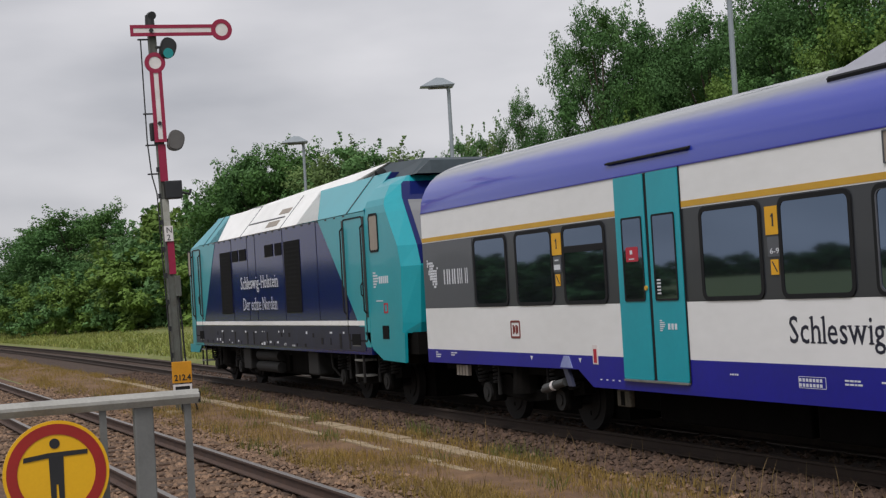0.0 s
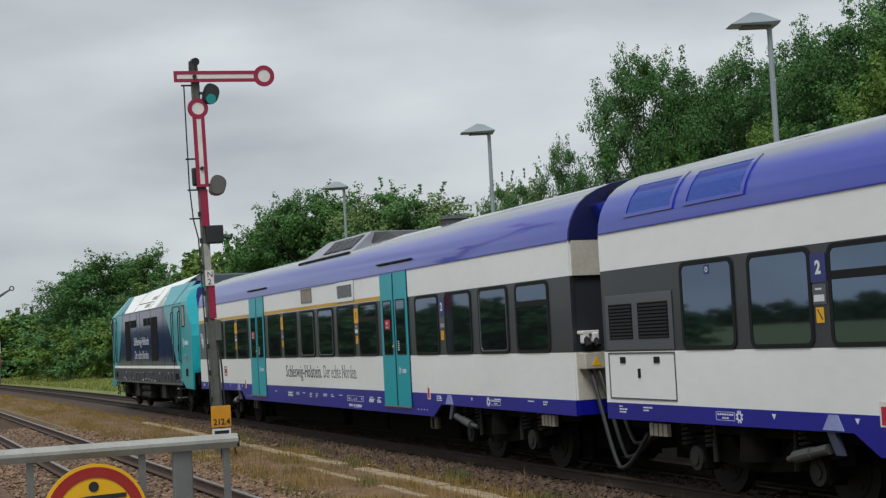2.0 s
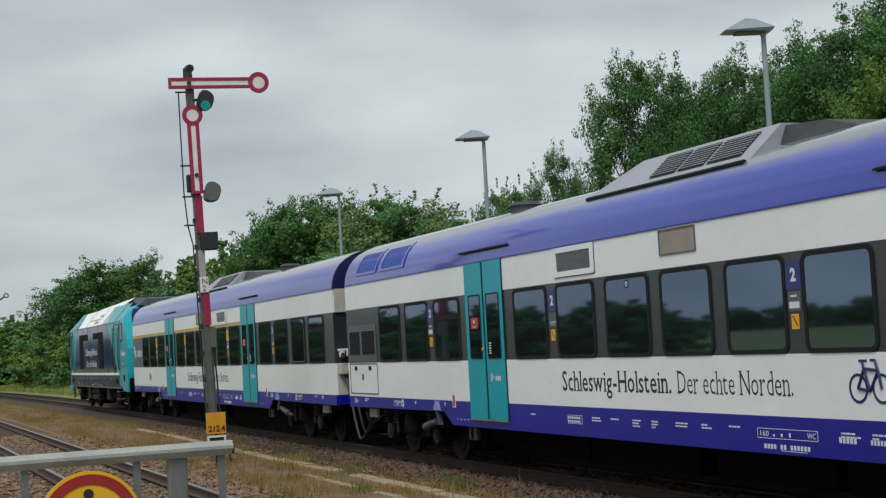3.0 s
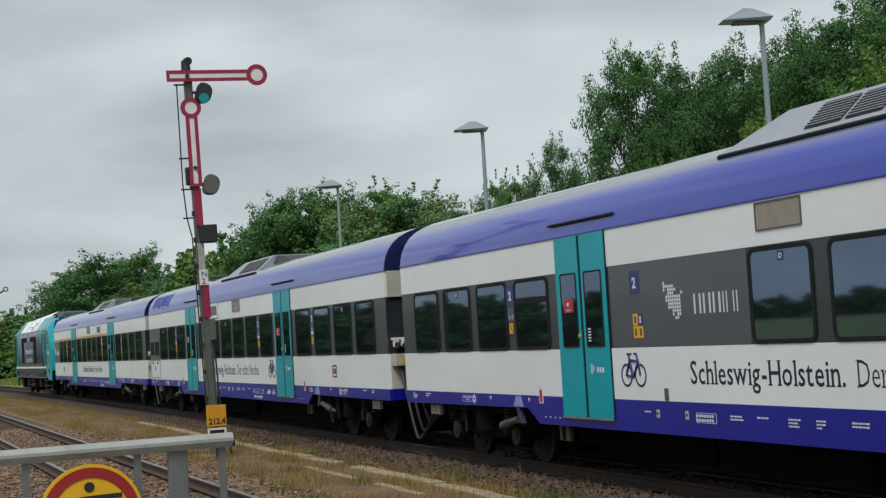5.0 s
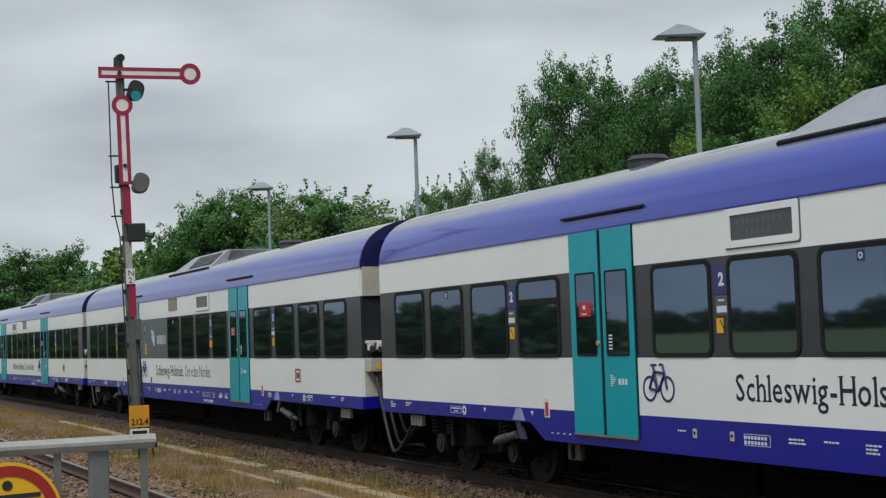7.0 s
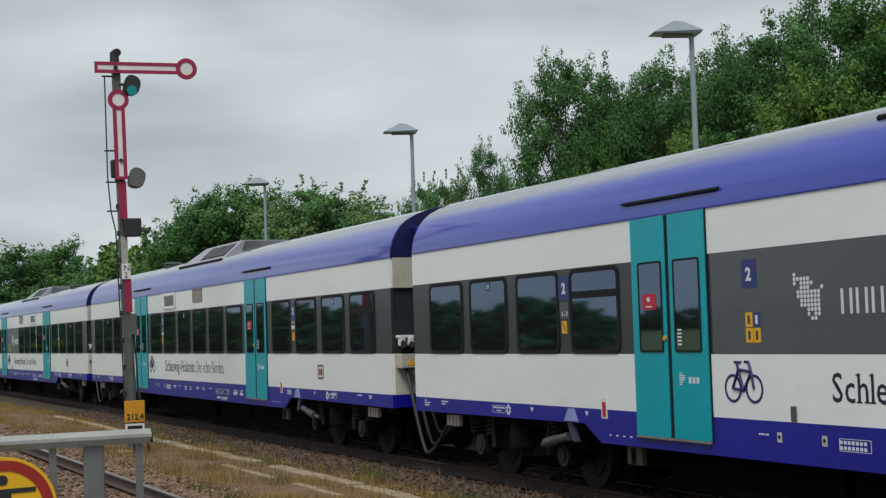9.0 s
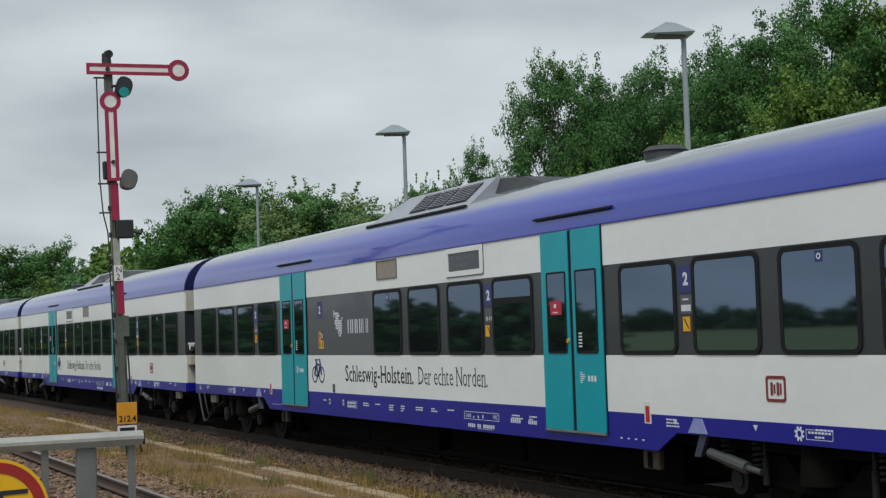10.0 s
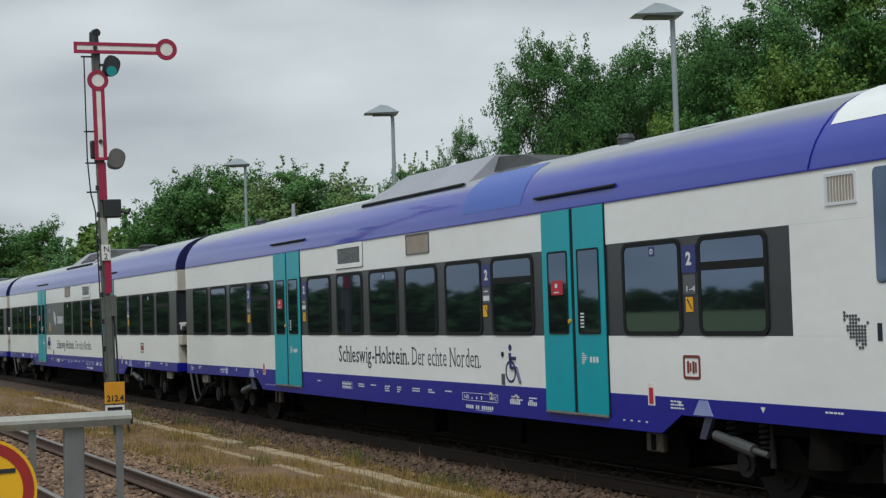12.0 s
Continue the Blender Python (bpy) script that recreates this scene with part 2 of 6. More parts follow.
# ------------------------------------------------------------------ mesh helpers
def part(name, bm, mat, parent=None, label="", smooth=False, at=None):
    me = bpy.data.meshes.new(name)
    bmesh.ops.recalc_face_normals(bm, faces=bm.faces)
    bm.to_mesh(me)
    bm.free()
    for mm in (mat if isinstance(mat, (list, tuple)) else [mat]):
        me.materials.append(mm)
    if smooth:
        me.polygons.foreach_set("use_smooth", [True] * len(me.polygons))
    ob = new(name, me)
    if parent:
        ob.parent = parent
    if at:
        ob.matrix_basis = at
    if label:
        ob["label"] = label
    return ob


def again(ob, parent=None, at=None):
    """One more object on the same mesh."""
    o = ob.copy()
    scene.collection.objects.link(o)
    o.parent = parent or ob.parent
    if at:
        o.matrix_basis = at
    return o


def root(name, label, category, group="", kind="", at=None):
    ob = new(name)
    ob.empty_display_size = 0.3
    if at:
        ob.matrix_basis = at
    return tagged(ob, label, category, group, kind)


def box(bm, x0, x1, y0, y1, z0, z1, bevel=0.0):
    r = bmesh.ops.create_cube(bm, size=1, matrix=Matrix.LocRotScale(((x0 + x1) / 2, (y0 + y1) / 2, (z0 + z1) / 2), None,
                                                                    (abs(x1 - x0), abs(y1 - y0), abs(z1 - z0))))
    if bevel:
        es = {e for v in r["verts"] for e in v.link_edges}
        bmesh.ops.bevel(bm, geom=list(es), offset=bevel, segments=2, affect="EDGES", profile=0.5)
    return bm


def cube(x0, x1, y0, y1, z0, z1, bevel=0.0):
    return box(bmesh.new(), x0, x1, y0, y1, z0, z1, bevel)


def prism(bm, pts, a, b, axis="x"):
    """A closed outline of (u, v), pushed from a to b along an axis; u, v are the other two axes in order."""
    def put(u, v, w):
        return {"x": (w, u, v), "y": (u, w, v), "z": (u, v, w)}[axis]
    va, vb = [bm.verts.new(put(u, v, a)) for u, v in pts], [bm.verts.new(put(u, v, b)) for u, v in pts]
    bm.faces.new(va)
    bm.faces.new(vb)
    for i in range(len(pts)):
        j = (i + 1) % len(pts)
        bm.faces.new((va[i], va[j], vb[j], vb[i]))
    return bm


def rod(bm, p, q, r, r2=None, seg=10):
    """A round bar from p to q."""
    p, q = Vector(p), Vector(q)
    d = q - p
    m = Matrix.Translation((p + q) / 2) @ d.to_track_quat("Z", "Y").to_matrix().to_4x4()
    bmesh.ops.create_cone(bm, cap_ends=True, segments=seg, radius1=r, radius2=r if r2 is None else r2, depth=d.length, matrix=m)
    return bm


def tube(bm, pts, r, seg=8):
    """A bent round bar through the points, in one skin."""
    pts = [Vector(p) for p in pts]
    ways = [(b - a).normalized() for a, b in zip(pts, pts[1:])]
    up = ways[0].orthogonal().normalized()
    rings = []
    for i, p in enumerate(pts):
        d = (ways[max(i - 1, 0)] + ways[min(i, len(ways) - 1)]).normalized()
        up = (up - d * up.dot(d)).normalized()
        v = d.cross(up)
        rings.append([bm.verts.new(p + (up * math.cos(a) + v * math.sin(a)) * r) for a in [2 * math.pi * k / seg for k in range(seg)]])
    for a, b in zip(rings, rings[1:]):
        for k in range(seg):
            bm.faces.new((a[k], a[(k + 1) % seg], b[(k + 1) % seg], b[k]))
    bm.faces.new(rings[0])
    bm.faces.new(rings[-1])
    return bm


def rounded(u0, u1, v0, v1, r, n=4):
    pts = []
    for cu, cv, a in ((u1 - r, v1 - r, 0), (u0 + r, v1 - r, 90), (u0 + r, v0 + r, 180), (u1 - r, v0 + r, 270)):
        pts += [(cu + r * math.cos(radians(a + 90 * i / n)), cv + r * math.sin(radians(a + 90 * i / n))) for i in range(n + 1)]
    return pts


def ringed(bm, outer, inner, a, b, axis="x"):
    """A frame between two outlines of as many points, from a to b along the axis."""
    def put(u, v, w):
        return {"x": (w, u, v), "y": (u, w, v), "z": (u, v, w)}[axis]
    n = len(outer)
    rows = [[bm.verts.new(put(u, v, w)) for u, v in o] for o, w in ((outer, a), (inner, a), (inner, b), (outer, b))]
    for k in range(4):
        s, t = rows[k], rows[(k + 1) % 4]
        for i in range(n):
            j = (i + 1) % n
            bm.faces.new((s[i], s[j], t[j], t[i]))
    return bm


def circle(cu, cv, r, n=28):
    return [(cu + r * math.cos(2 * math.pi * i / n), cv + r * math.sin(2 * math.pi * i / n)) for i in range(n)]


def quads(name, verts, faces, mat, parent=None, label="", at=None):
    me = bpy.data.meshes.new(name)
    me.from_pydata(verts, [], faces)
    me.materials.append(mat)
    ob = new(name, me)
    if parent:
        ob.parent = parent
    if label:
        ob["label"] = label
    if at:
        ob.matrix_basis = at
    return ob


def words(text, size, mat, parent, at, name="lettering", width=None, label="", condense=1.0, bold=0.0):
    """Raised lettering from the built-in font, in the plane x, y of the pose."""
    cu = bpy.data.curves.new(name, "FONT")
    cu.body, cu.size, cu.extrude, cu.resolution_u = text, size, 0.0015, 2
    cu.offset = bold
    cu.align_x, cu.align_y = "LEFT", "BOTTOM_BASELINE"
    tmp = bpy.data.objects.new(name, cu)
    scene.collection.objects.link(tmp)
    me = bpy.data.meshes.new_from_object(tmp.evaluated_get(bpy.context.evaluated_depsgraph_get()))
    scene.collection.objects.unlink(tmp)
    bpy.data.objects.remove(tmp)
    if width:
        span = max(v.co.x for v in me.vertices) - min(v.co.x for v in me.vertices)
        condense = width / span
    for v in me.vertices:
        v.co.x *= condense
    me.materials.clear()
    me.materials.append(mat)
    ob = new(name, me)
    ob.parent = parent
    ob.matrix_basis = at
    if label:
        ob["label"] = label
    return ob


FEET = {"h": (0.061, 0.35), "l": (0.065,), "i": (0.065,), "n": (0.061, 0.35), "r": (0.069,), "H": (0.075, 0.555), "D": (0.076,), "N": (0.074,), "1": (0.202,)}
CAPS = {"H": (0.075, 0.555), "D": (0.076,), "N": (0.06, 0.61)}
FLAGS = {"h": (0.061, 0.682), "l": (0.065, 0.682), "d": (0.362, 0.682), "i": (0.065, 0.449), "n": (0.061, 0.449), "r": (0.069, 0.449)}


def serif_words(text, size, mat, parent, at, name, width=None, label="", bold=0.0, gap=0.055):
    """Raised lettering from the built-in font with feet, caps and flags set on its stems."""
    bm = bmesh.new()
    x, thick = 0.0, 0.0022 / size
    for ch in text:
        if ch == " ":
            x += 0.26
            continue
        cu = bpy.data.curves.new(name, "FONT")
        cu.body, cu.size, cu.extrude, cu.resolution_u, cu.offset = ch, 1.0, 0.0015 / size, 2, bold / size
        tmp = bpy.data.objects.new(name, cu)
        scene.collection.objects.link(tmp)
        me = bpy.data.meshes.new_from_object(tmp.evaluated_get(bpy.context.evaluated_depsgraph_get()))
        scene.collection.objects.unlink(tmp)
        bpy.data.objects.remove(tmp)
        far = max(v.co.x for v in me.vertices)
        me.transform(Matrix.Translation((x, 0, 0)))
        bm.from_mesh(me)
        bpy.data.meshes.remove(me)
        for f in FEET.get(ch, ()):
            prism(bm, [(x + f - 0.06, 0.0), (x + f + 0.15, 0.0), (x + f + 0.15, 0.022), (x + f + 0.085, 0.05), (x + f, 0.05), (x + f - 0.06, 0.022)], -thick, thick, "z")
        for f in CAPS.get(ch, ()):
            prism(bm, [(x + f - 0.06, 0.682), (x + f + 0.15, 0.682), (x + f + 0.15, 0.66), (x + f - 0.06, 0.66)], -thick, thick, "z")
        if ch in FLAGS:
            f, h = FLAGS[ch]
            prism(bm, [(x + f + 0.08, h), (x + f - 0.065, h - 0.03), (x + f - 0.06, h - 0.055), (x + f + 0.02, h - 0.07)], -thick, thick, "z")
        if ch == "w":
            for f in (0.045, 0.36, 0.67):
                prism(bm, [(x + f - 0.1, 0.449), (x + f + 0.1, 0.449), (x + f + 0.1, 0.425), (x + f - 0.1, 0.425)], -thick, thick, "z")
        if ch == "1":
            prism(bm, [(x + 0.25, 0.682), (x + 0.08, 0.585), (x + 0.08, 0.5), (x + 0.25, 0.575)], -thick, thick, "z")
        x += far + gap
    k = width / ((x - gap) * size) if width else 1.0
    bm.transform(Matrix.Diagonal((size * k, size, size, 1)))
    ob = part(name, bm, mat, parent, label)
    ob.matrix_basis = at
    return ob


def track_x(y):
    """The middle of the train's track: straight, then a slow bend to the left."""
    return 10.47 - max(0.0, y - 45.0) ** 2 / 3400.0


RAIL = -0.10


# ------------------------------------------------------------------ ground and tracks
def ground_sheet():
    xs = [-900, -300, -120, -60, -30, -12, -6, 0, 6, 13.2, 15, 18, 22, 27, 40, 80, 200, 900]
    zs = [0.6, 0.6, 0.3, 0.1, -0.1, -0.3, -0.36, -0.36, -0.36, -0.36, -0.2, 0.05, 0.35, 0.6, 0.8, 0.9, 1.0, 1.0]
    ys = [-600, -200, -80, -30, 0, 15, 30, 45, 60, 80, 110, 150, 200, 300, 600, 2500]
    bm = bmesh.new()
    rows = [[bm.verts.new((x + min(0, track_x(min(y, 400)) - 10.47), y, z)) for x, z in zip(xs, zs)] for y in ys]
    for a, b in zip(rows, rows[1:]):
        for i in range(len(xs) - 1):
            bm.faces.new((a[i], a[i + 1], b[i + 1], b[i]))
    return tagged(part("ground", bm, MEADOW, smooth=True), "green meadow and grass bank beside the railway", "ground", kind="structure")


def strip(name, profile, ys, shift, mat, label, category):
    """A long bed with a cross-section of (x, z), following the track."""
    bm = bmesh.new()
    rows = [[bm.verts.new((x + shift(y), y, z)) for x, z in profile] for y in ys]
    for a, b in zip(rows, rows[1:]):
        for i in range(len(profile) - 1):
            bm.faces.new((a[i], a[i + 1], b[i + 1], b[i]))
    return tagged(part(name, bm, mat), label, category, kind="structure")


def near_x(y):
    """The middle of the siding beside the platform, which draws slowly towards the left."""
    return 3.90 - 0.011 * (y - 15.0) - max(0.0, y - 60.0) ** 2 / 3400.0


YS = [-40, -20, 0, 10, 20, 30, 40, 50, 60, 70, 80, 95, 110, 130, 150, 180, 220, 280]
ground_sheet()
strip("ballast_bed_siding", [(-1.9, -0.355), (-1.5, -0.22), (1.45, -0.22), (2.0, -0.352)], YS, near_x, BALLAST,
      "grey-brown ballast bed of the siding", "ballast")
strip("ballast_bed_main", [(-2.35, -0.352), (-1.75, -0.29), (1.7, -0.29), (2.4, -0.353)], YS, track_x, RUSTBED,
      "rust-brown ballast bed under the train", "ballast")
strip("grass_verge", [(5.75, -0.356), (6.1, -0.27), (6.9, -0.22), (7.7, -0.24), (8.3, -0.30), (8.55, -0.356)], YS,
      lambda y: (track_x(y) - 10.47) * 0.9 - 0.004 * (y - 15), DRYGRASS, "dry grassy verge between the two tracks", "verge")


def rails(name, centre, top, label, head, web):
    for side in (-0.7525, 0.7525):
        prof = [(-0.07, -0.16), (0.07, -0.16), (0.07, -0.145), (0.012, -0.125), (0.012, -0.04), (0.036, -0.03), (0.036, -0.004),
                (0.03, 0), (-0.03, 0), (-0.036, -0.004), (-0.036, -0.03), (-0.012, -0.04), (-0.012, -0.125), (-0.07, -0.145)]
        bm = bmesh.new()
        rows = [[bm.verts.new((x + side + centre(y), y, z + top)) for x, z in prof] for y in YS]
        n = len(prof)
        for a, b in zip(rows, rows[1:]):
            for i in range(n):
                f = bm.faces.new((a[i], a[(i + 1) % n], b[(i + 1) % n], b[i]))
                f.material_index = 1 if i in (6, 7, 8) else 0
        bm.faces.new(rows[0])
        bm.faces.new(rows[-1])
        tagged(part(name, bm, [web, head]), label, "rail", kind="structure")


rails("rail_siding", near_x, 0.0, "rusty steel rail with a worn bright head", RAILTOP, RAILSIDE)
rails("rail_main", track_x, RAIL, "rusty steel rail, darkened for the shade under the moving train", RAILDARK, RAILWEB)


def sleepers(name, centre, top, y0, y1, label):
    base = root(name, label, "sleepers", kind="structure")
    first = None
    y = y0
    while y < y1:
        at = pose(centre(y), y, top - 0.192, 0, 0, random.uniform(-0.6, 0.6))
        if first is None:
            first = part("sleeper", cube(-1.3, 1.3, -0.13, 0.13, -0.14, 0.0, 0.015), SLEEPER, base, at=at)
        else:
            again(first, at=at)
        y += 0.63


sleepers("sleepers_siding", near_x, 0.0, -6, 62, "dark timber sleepers lying in the ballast of the siding")
sleepers("sleepers_main", track_x, RAIL, 4, 110, "dark sleepers of the main track")


def platform_near():
    bm = cube(-7.0, 2.0, -40, 8.75, -0.4, 0.45, 0.02)
    tagged(part("platform_1", bm, PAVING), "grey paved platform end behind a railing", "platform", kind="structure")
    bm = cube(12.75, 17.5, -40, 50, -0.4, 0.35, 0.02)
    tagged(part("platform_2", bm, PAVING), "grey paved platform on the far side of the train", "platform", kind="structure")


platform_near()


# ------------------------------------------------------------------ the train
HALF, LEN, PITCH = 1.40, 25.85, 26.8
D1, D2 = (6.62, 8.13), (17.50, 19.02)
SLOTS = [(0.68, 1.82), (2.13, 3.27), (3.62, 4.76), (5.12, 6.26), (8.54, 9.68), (10.05, 11.19), (11.56, 12.70), (13.04, 14.18),
         (14.53, 15.67), (16.04, 17.18), (19.42, 20.56), (20.94, 22.08), (22.46, 23.60), (23.95, 25.09)]
ARC = [(1.40, 3.26), (1.385, 3.40), (1.345, 3.54), (1.28, 3.67), (1.19, 3.79), (1.07, 3.89), (0.90, 3.98), (0.68, 4.06), (0.42, 4.115), (0.0, 4.14)]


def side(u, v, text_out=0.0):
    """The pose of lettering on the flank that the camera sees: u metres behind the front end, v up."""
    m = Matrix(((0, 0, -1, -HALF - text_out), (-1, 0, 0, -u), (0, 1, 0, v), (0, 0, 0, 1)))
    return m


def arc_shell(bm, o0, o1, arc, grey_from=None):
    """The bowed roof between two places along the coach, both flanks."""
    full = [(-x, z) for x, z in arc] + [(x, z) for x, z in reversed(arc[:-1])]
    va, vb = [bm.verts.new((x, -o0, z)) for x, z in full], [bm.verts.new((x, -o1, z)) for x, z in full]
    for i in range(len(full) - 1):
        bm.faces.new((va[i], va[i + 1], vb[i + 1], vb[i]))
    for f in bm.faces:
        f.smooth = True
    for o in (o0, o1):
        bm.faces.new([bm.verts.new((x, -o, z)) for x, z in full])
    return bm


MESHES = {}


def shared(key, make):
    """One mesh object built once; later calls give copies on the same mesh."""
    def place(parent, at):
        if key not in MESHES:
            MESHES[key] = make(parent, at)
            return MESHES[key]
        o = again(MESHES[key], parent, at)
        return o
    return place


def window_at(car, o0, o1, sash, z0=1.705, z1=2.715):
    w = o1 - o0
    def frame_make(parent, at):
        return part("window", ringed(bmesh.new(), rounded(-w - 0.03, 0.03, z0 - 0.02, z1 + 0.03, 0.11), rounded(-w + 0.022, -0.022, z0 + 0.028, z1 - 0.022, 0.07), -HALF - 0.012, -HALF + 0.01), RUBBER, parent, at=at)
    win = shared(("frame", round(w, 3), z0), frame_make)(car, pose(0, -o0, 0))
    def pane_make(parent, at):
        return part("pane", prism(bmesh.new(), rounded(-w + 0.016, -0.016, z0 + 0.022, z1 - 0.016, 0.07), -HALF - 0.006, -HALF + 0.004), GLASS, parent, "dark tinted glass pane")
    shared(("pane", round(w, 3), z0), pane_make)(win, Matrix())
    if sash:
        def bar_make(parent, at):
            return part("sash_bar", cube(-HALF - 0.016, -HALF, -w + 0.03, -0.03, z1 - 0.34, z1 - 0.25, 0.004), RUBBER, parent)
        shared(("bar", round(w, 3)), bar_make)(win, Matrix())
    return win


def door_at(car, o0, o1):
    mid = (o0 + o1) / 2
    for k, (a, b) in enumerate(((o0, mid - 0.04), (mid + 0.04, o1))):
        w = b - a
        def leaf_make(parent, at):
            bm = bmesh.new()
            prism(bm, rounded(-w, 0, 0.745, 3.245, 0.02, 2), -HALF - 0.022, -HALF + 0.01)
            return part("door", bm, TEAL, parent, "turquoise door leaf", at=at)
        leaf = shared(("leaf", k), leaf_make)(car, pose(0, -a, 0))
        g0, g1 = ((-w + 0.09, -0.16) if k == 0 else (-w + 0.13, -0.10))
        def glass_make(parent, at):
            return part("pane", prism(bmesh.new(), rounded(g0, g1, 1.72, 2.72, 0.02), -HALF - 0.027, -HALF), GLASS, parent, "narrow tinted door pane")
        shared(("doorglass", k), glass_make)(leaf, Matrix())
        def trim_make(parent, at):
            return part("pane_seal", ringed(bmesh.new(), rounded(g0 - 0.018, g1 + 0.018, 1.702, 2.738, 0.035), rounded(g0 + 0.006, g1 - 0.006, 1.726, 2.714, 0.018), -HALF - 0.031, -HALF), RUBBER, parent)
        shared(("doortrim", k), trim_make)(leaf, Matrix())
        if k == 0:
            def red_make(parent, at):
                bm = prism(bmesh.new(), rounded(g0 + 0.10, g1 - 0.07, 2.19, 2.37, 0.02), -HALF - 0.0295, -HALF - 0.024)
                return part("sticker", bm, RED, parent, "red sticker")
            shared("doorred", red_make)(leaf, Matrix())
            def mark_make(parent, at):
                bm = cube(-HALF - 0.031, -HALF - 0.029, -0.39, -0.33, 2.28, 2.33)
                box(bm, -HALF - 0.031, -HALF - 0.029, -0.43, -0.30, 2.215, 2.23)
                return part("sticker_mark", bm, PALE, parent)
            shared("doorredmark", mark_make)(leaf, Matrix())
            def knob_make(parent, at):
                return part("push_button", rod(bmesh.new(), (-HALF - 0.02, -w + 0.04, 1.86), (-HALF - 0.04, -w + 0.04, 1.86), 0.03), GOLD, parent)
            shared("doorknob", knob_make)(leaf, Matrix())
        else:
            def logo_make(parent, at):
                bm = bmesh.new()
                for i, ww in enumerate((0.05, 0.1, 0.12, 0.1, 0.07, 0.05)):
                    box(bm, -HALF - 0.026, -HALF - 0.02, -0.14 - ww, -0.14, 1.46 - i * 0.024, 1.474 - i * 0.024)
                for i in range(3):
                    box(bm, -HALF - 0.026, -HALF - 0.02, -0.37 - i * 0.075, -0.325 - i * 0.075, 1.36, 1.43)
                return part("operator_mark", bm, PALE, parent, "small white operator mark")
            shared("doorlogo", logo_make)(leaf, Matrix())
            def note_make(parent, at):
                bm = bmesh.new()
                for i in range(5):
                    box(bm, -HALF - 0.03, -HALF - 0.026, -0.22, -0.14, 1.78 + i * 0.04, 1.80 + i * 0.04)
                return part("notice", bm, PALE, parent)
            shared("doornote", note_make)(leaf, Matrix())
    def seam_make(parent, at):
        return part("door_seal", cube(-HALF - 0.012, -HALF, -0.045, 0.045, 0.75, 3.245), RUBBER, parent, at=at)
    shared("seam", seam_make)(car, pose(0, -mid, 0))
    def edge_make(parent, at):
        bm = cube(-HALF - 0.014, -HALF, -0.775, -0.757, 0.73, 3.26)
        return part("door_edge", bm, RUBBER, parent, at=at)
    shared("dooredge", edge_make)(car, pose(0, -mid, 0))
    def step_make(parent, at):
        return part("door_sill", cube(-HALF - 0.04, -HALF, -0.75, 0.75, 0.715, 0.742, 0.004), SILVER, parent, at=at)
    shared("doorstep", step_make)(car, pose(0, -mid, 0))
    def slot_make(parent, at):
        bm = bmesh.new()
        prism(bm, [(-1.375, 3.435), (-1.412, 3.43), (-1.414, 3.452), (-1.36, 3.472)], -0.98, 0.98, "y")
        return part("rain_gutter", bm, RUBBER, parent, "black rain gutter over the doors", at=at)
    shared("slot", slot_make)(car, pose(0, -mid - 0.02, 0))


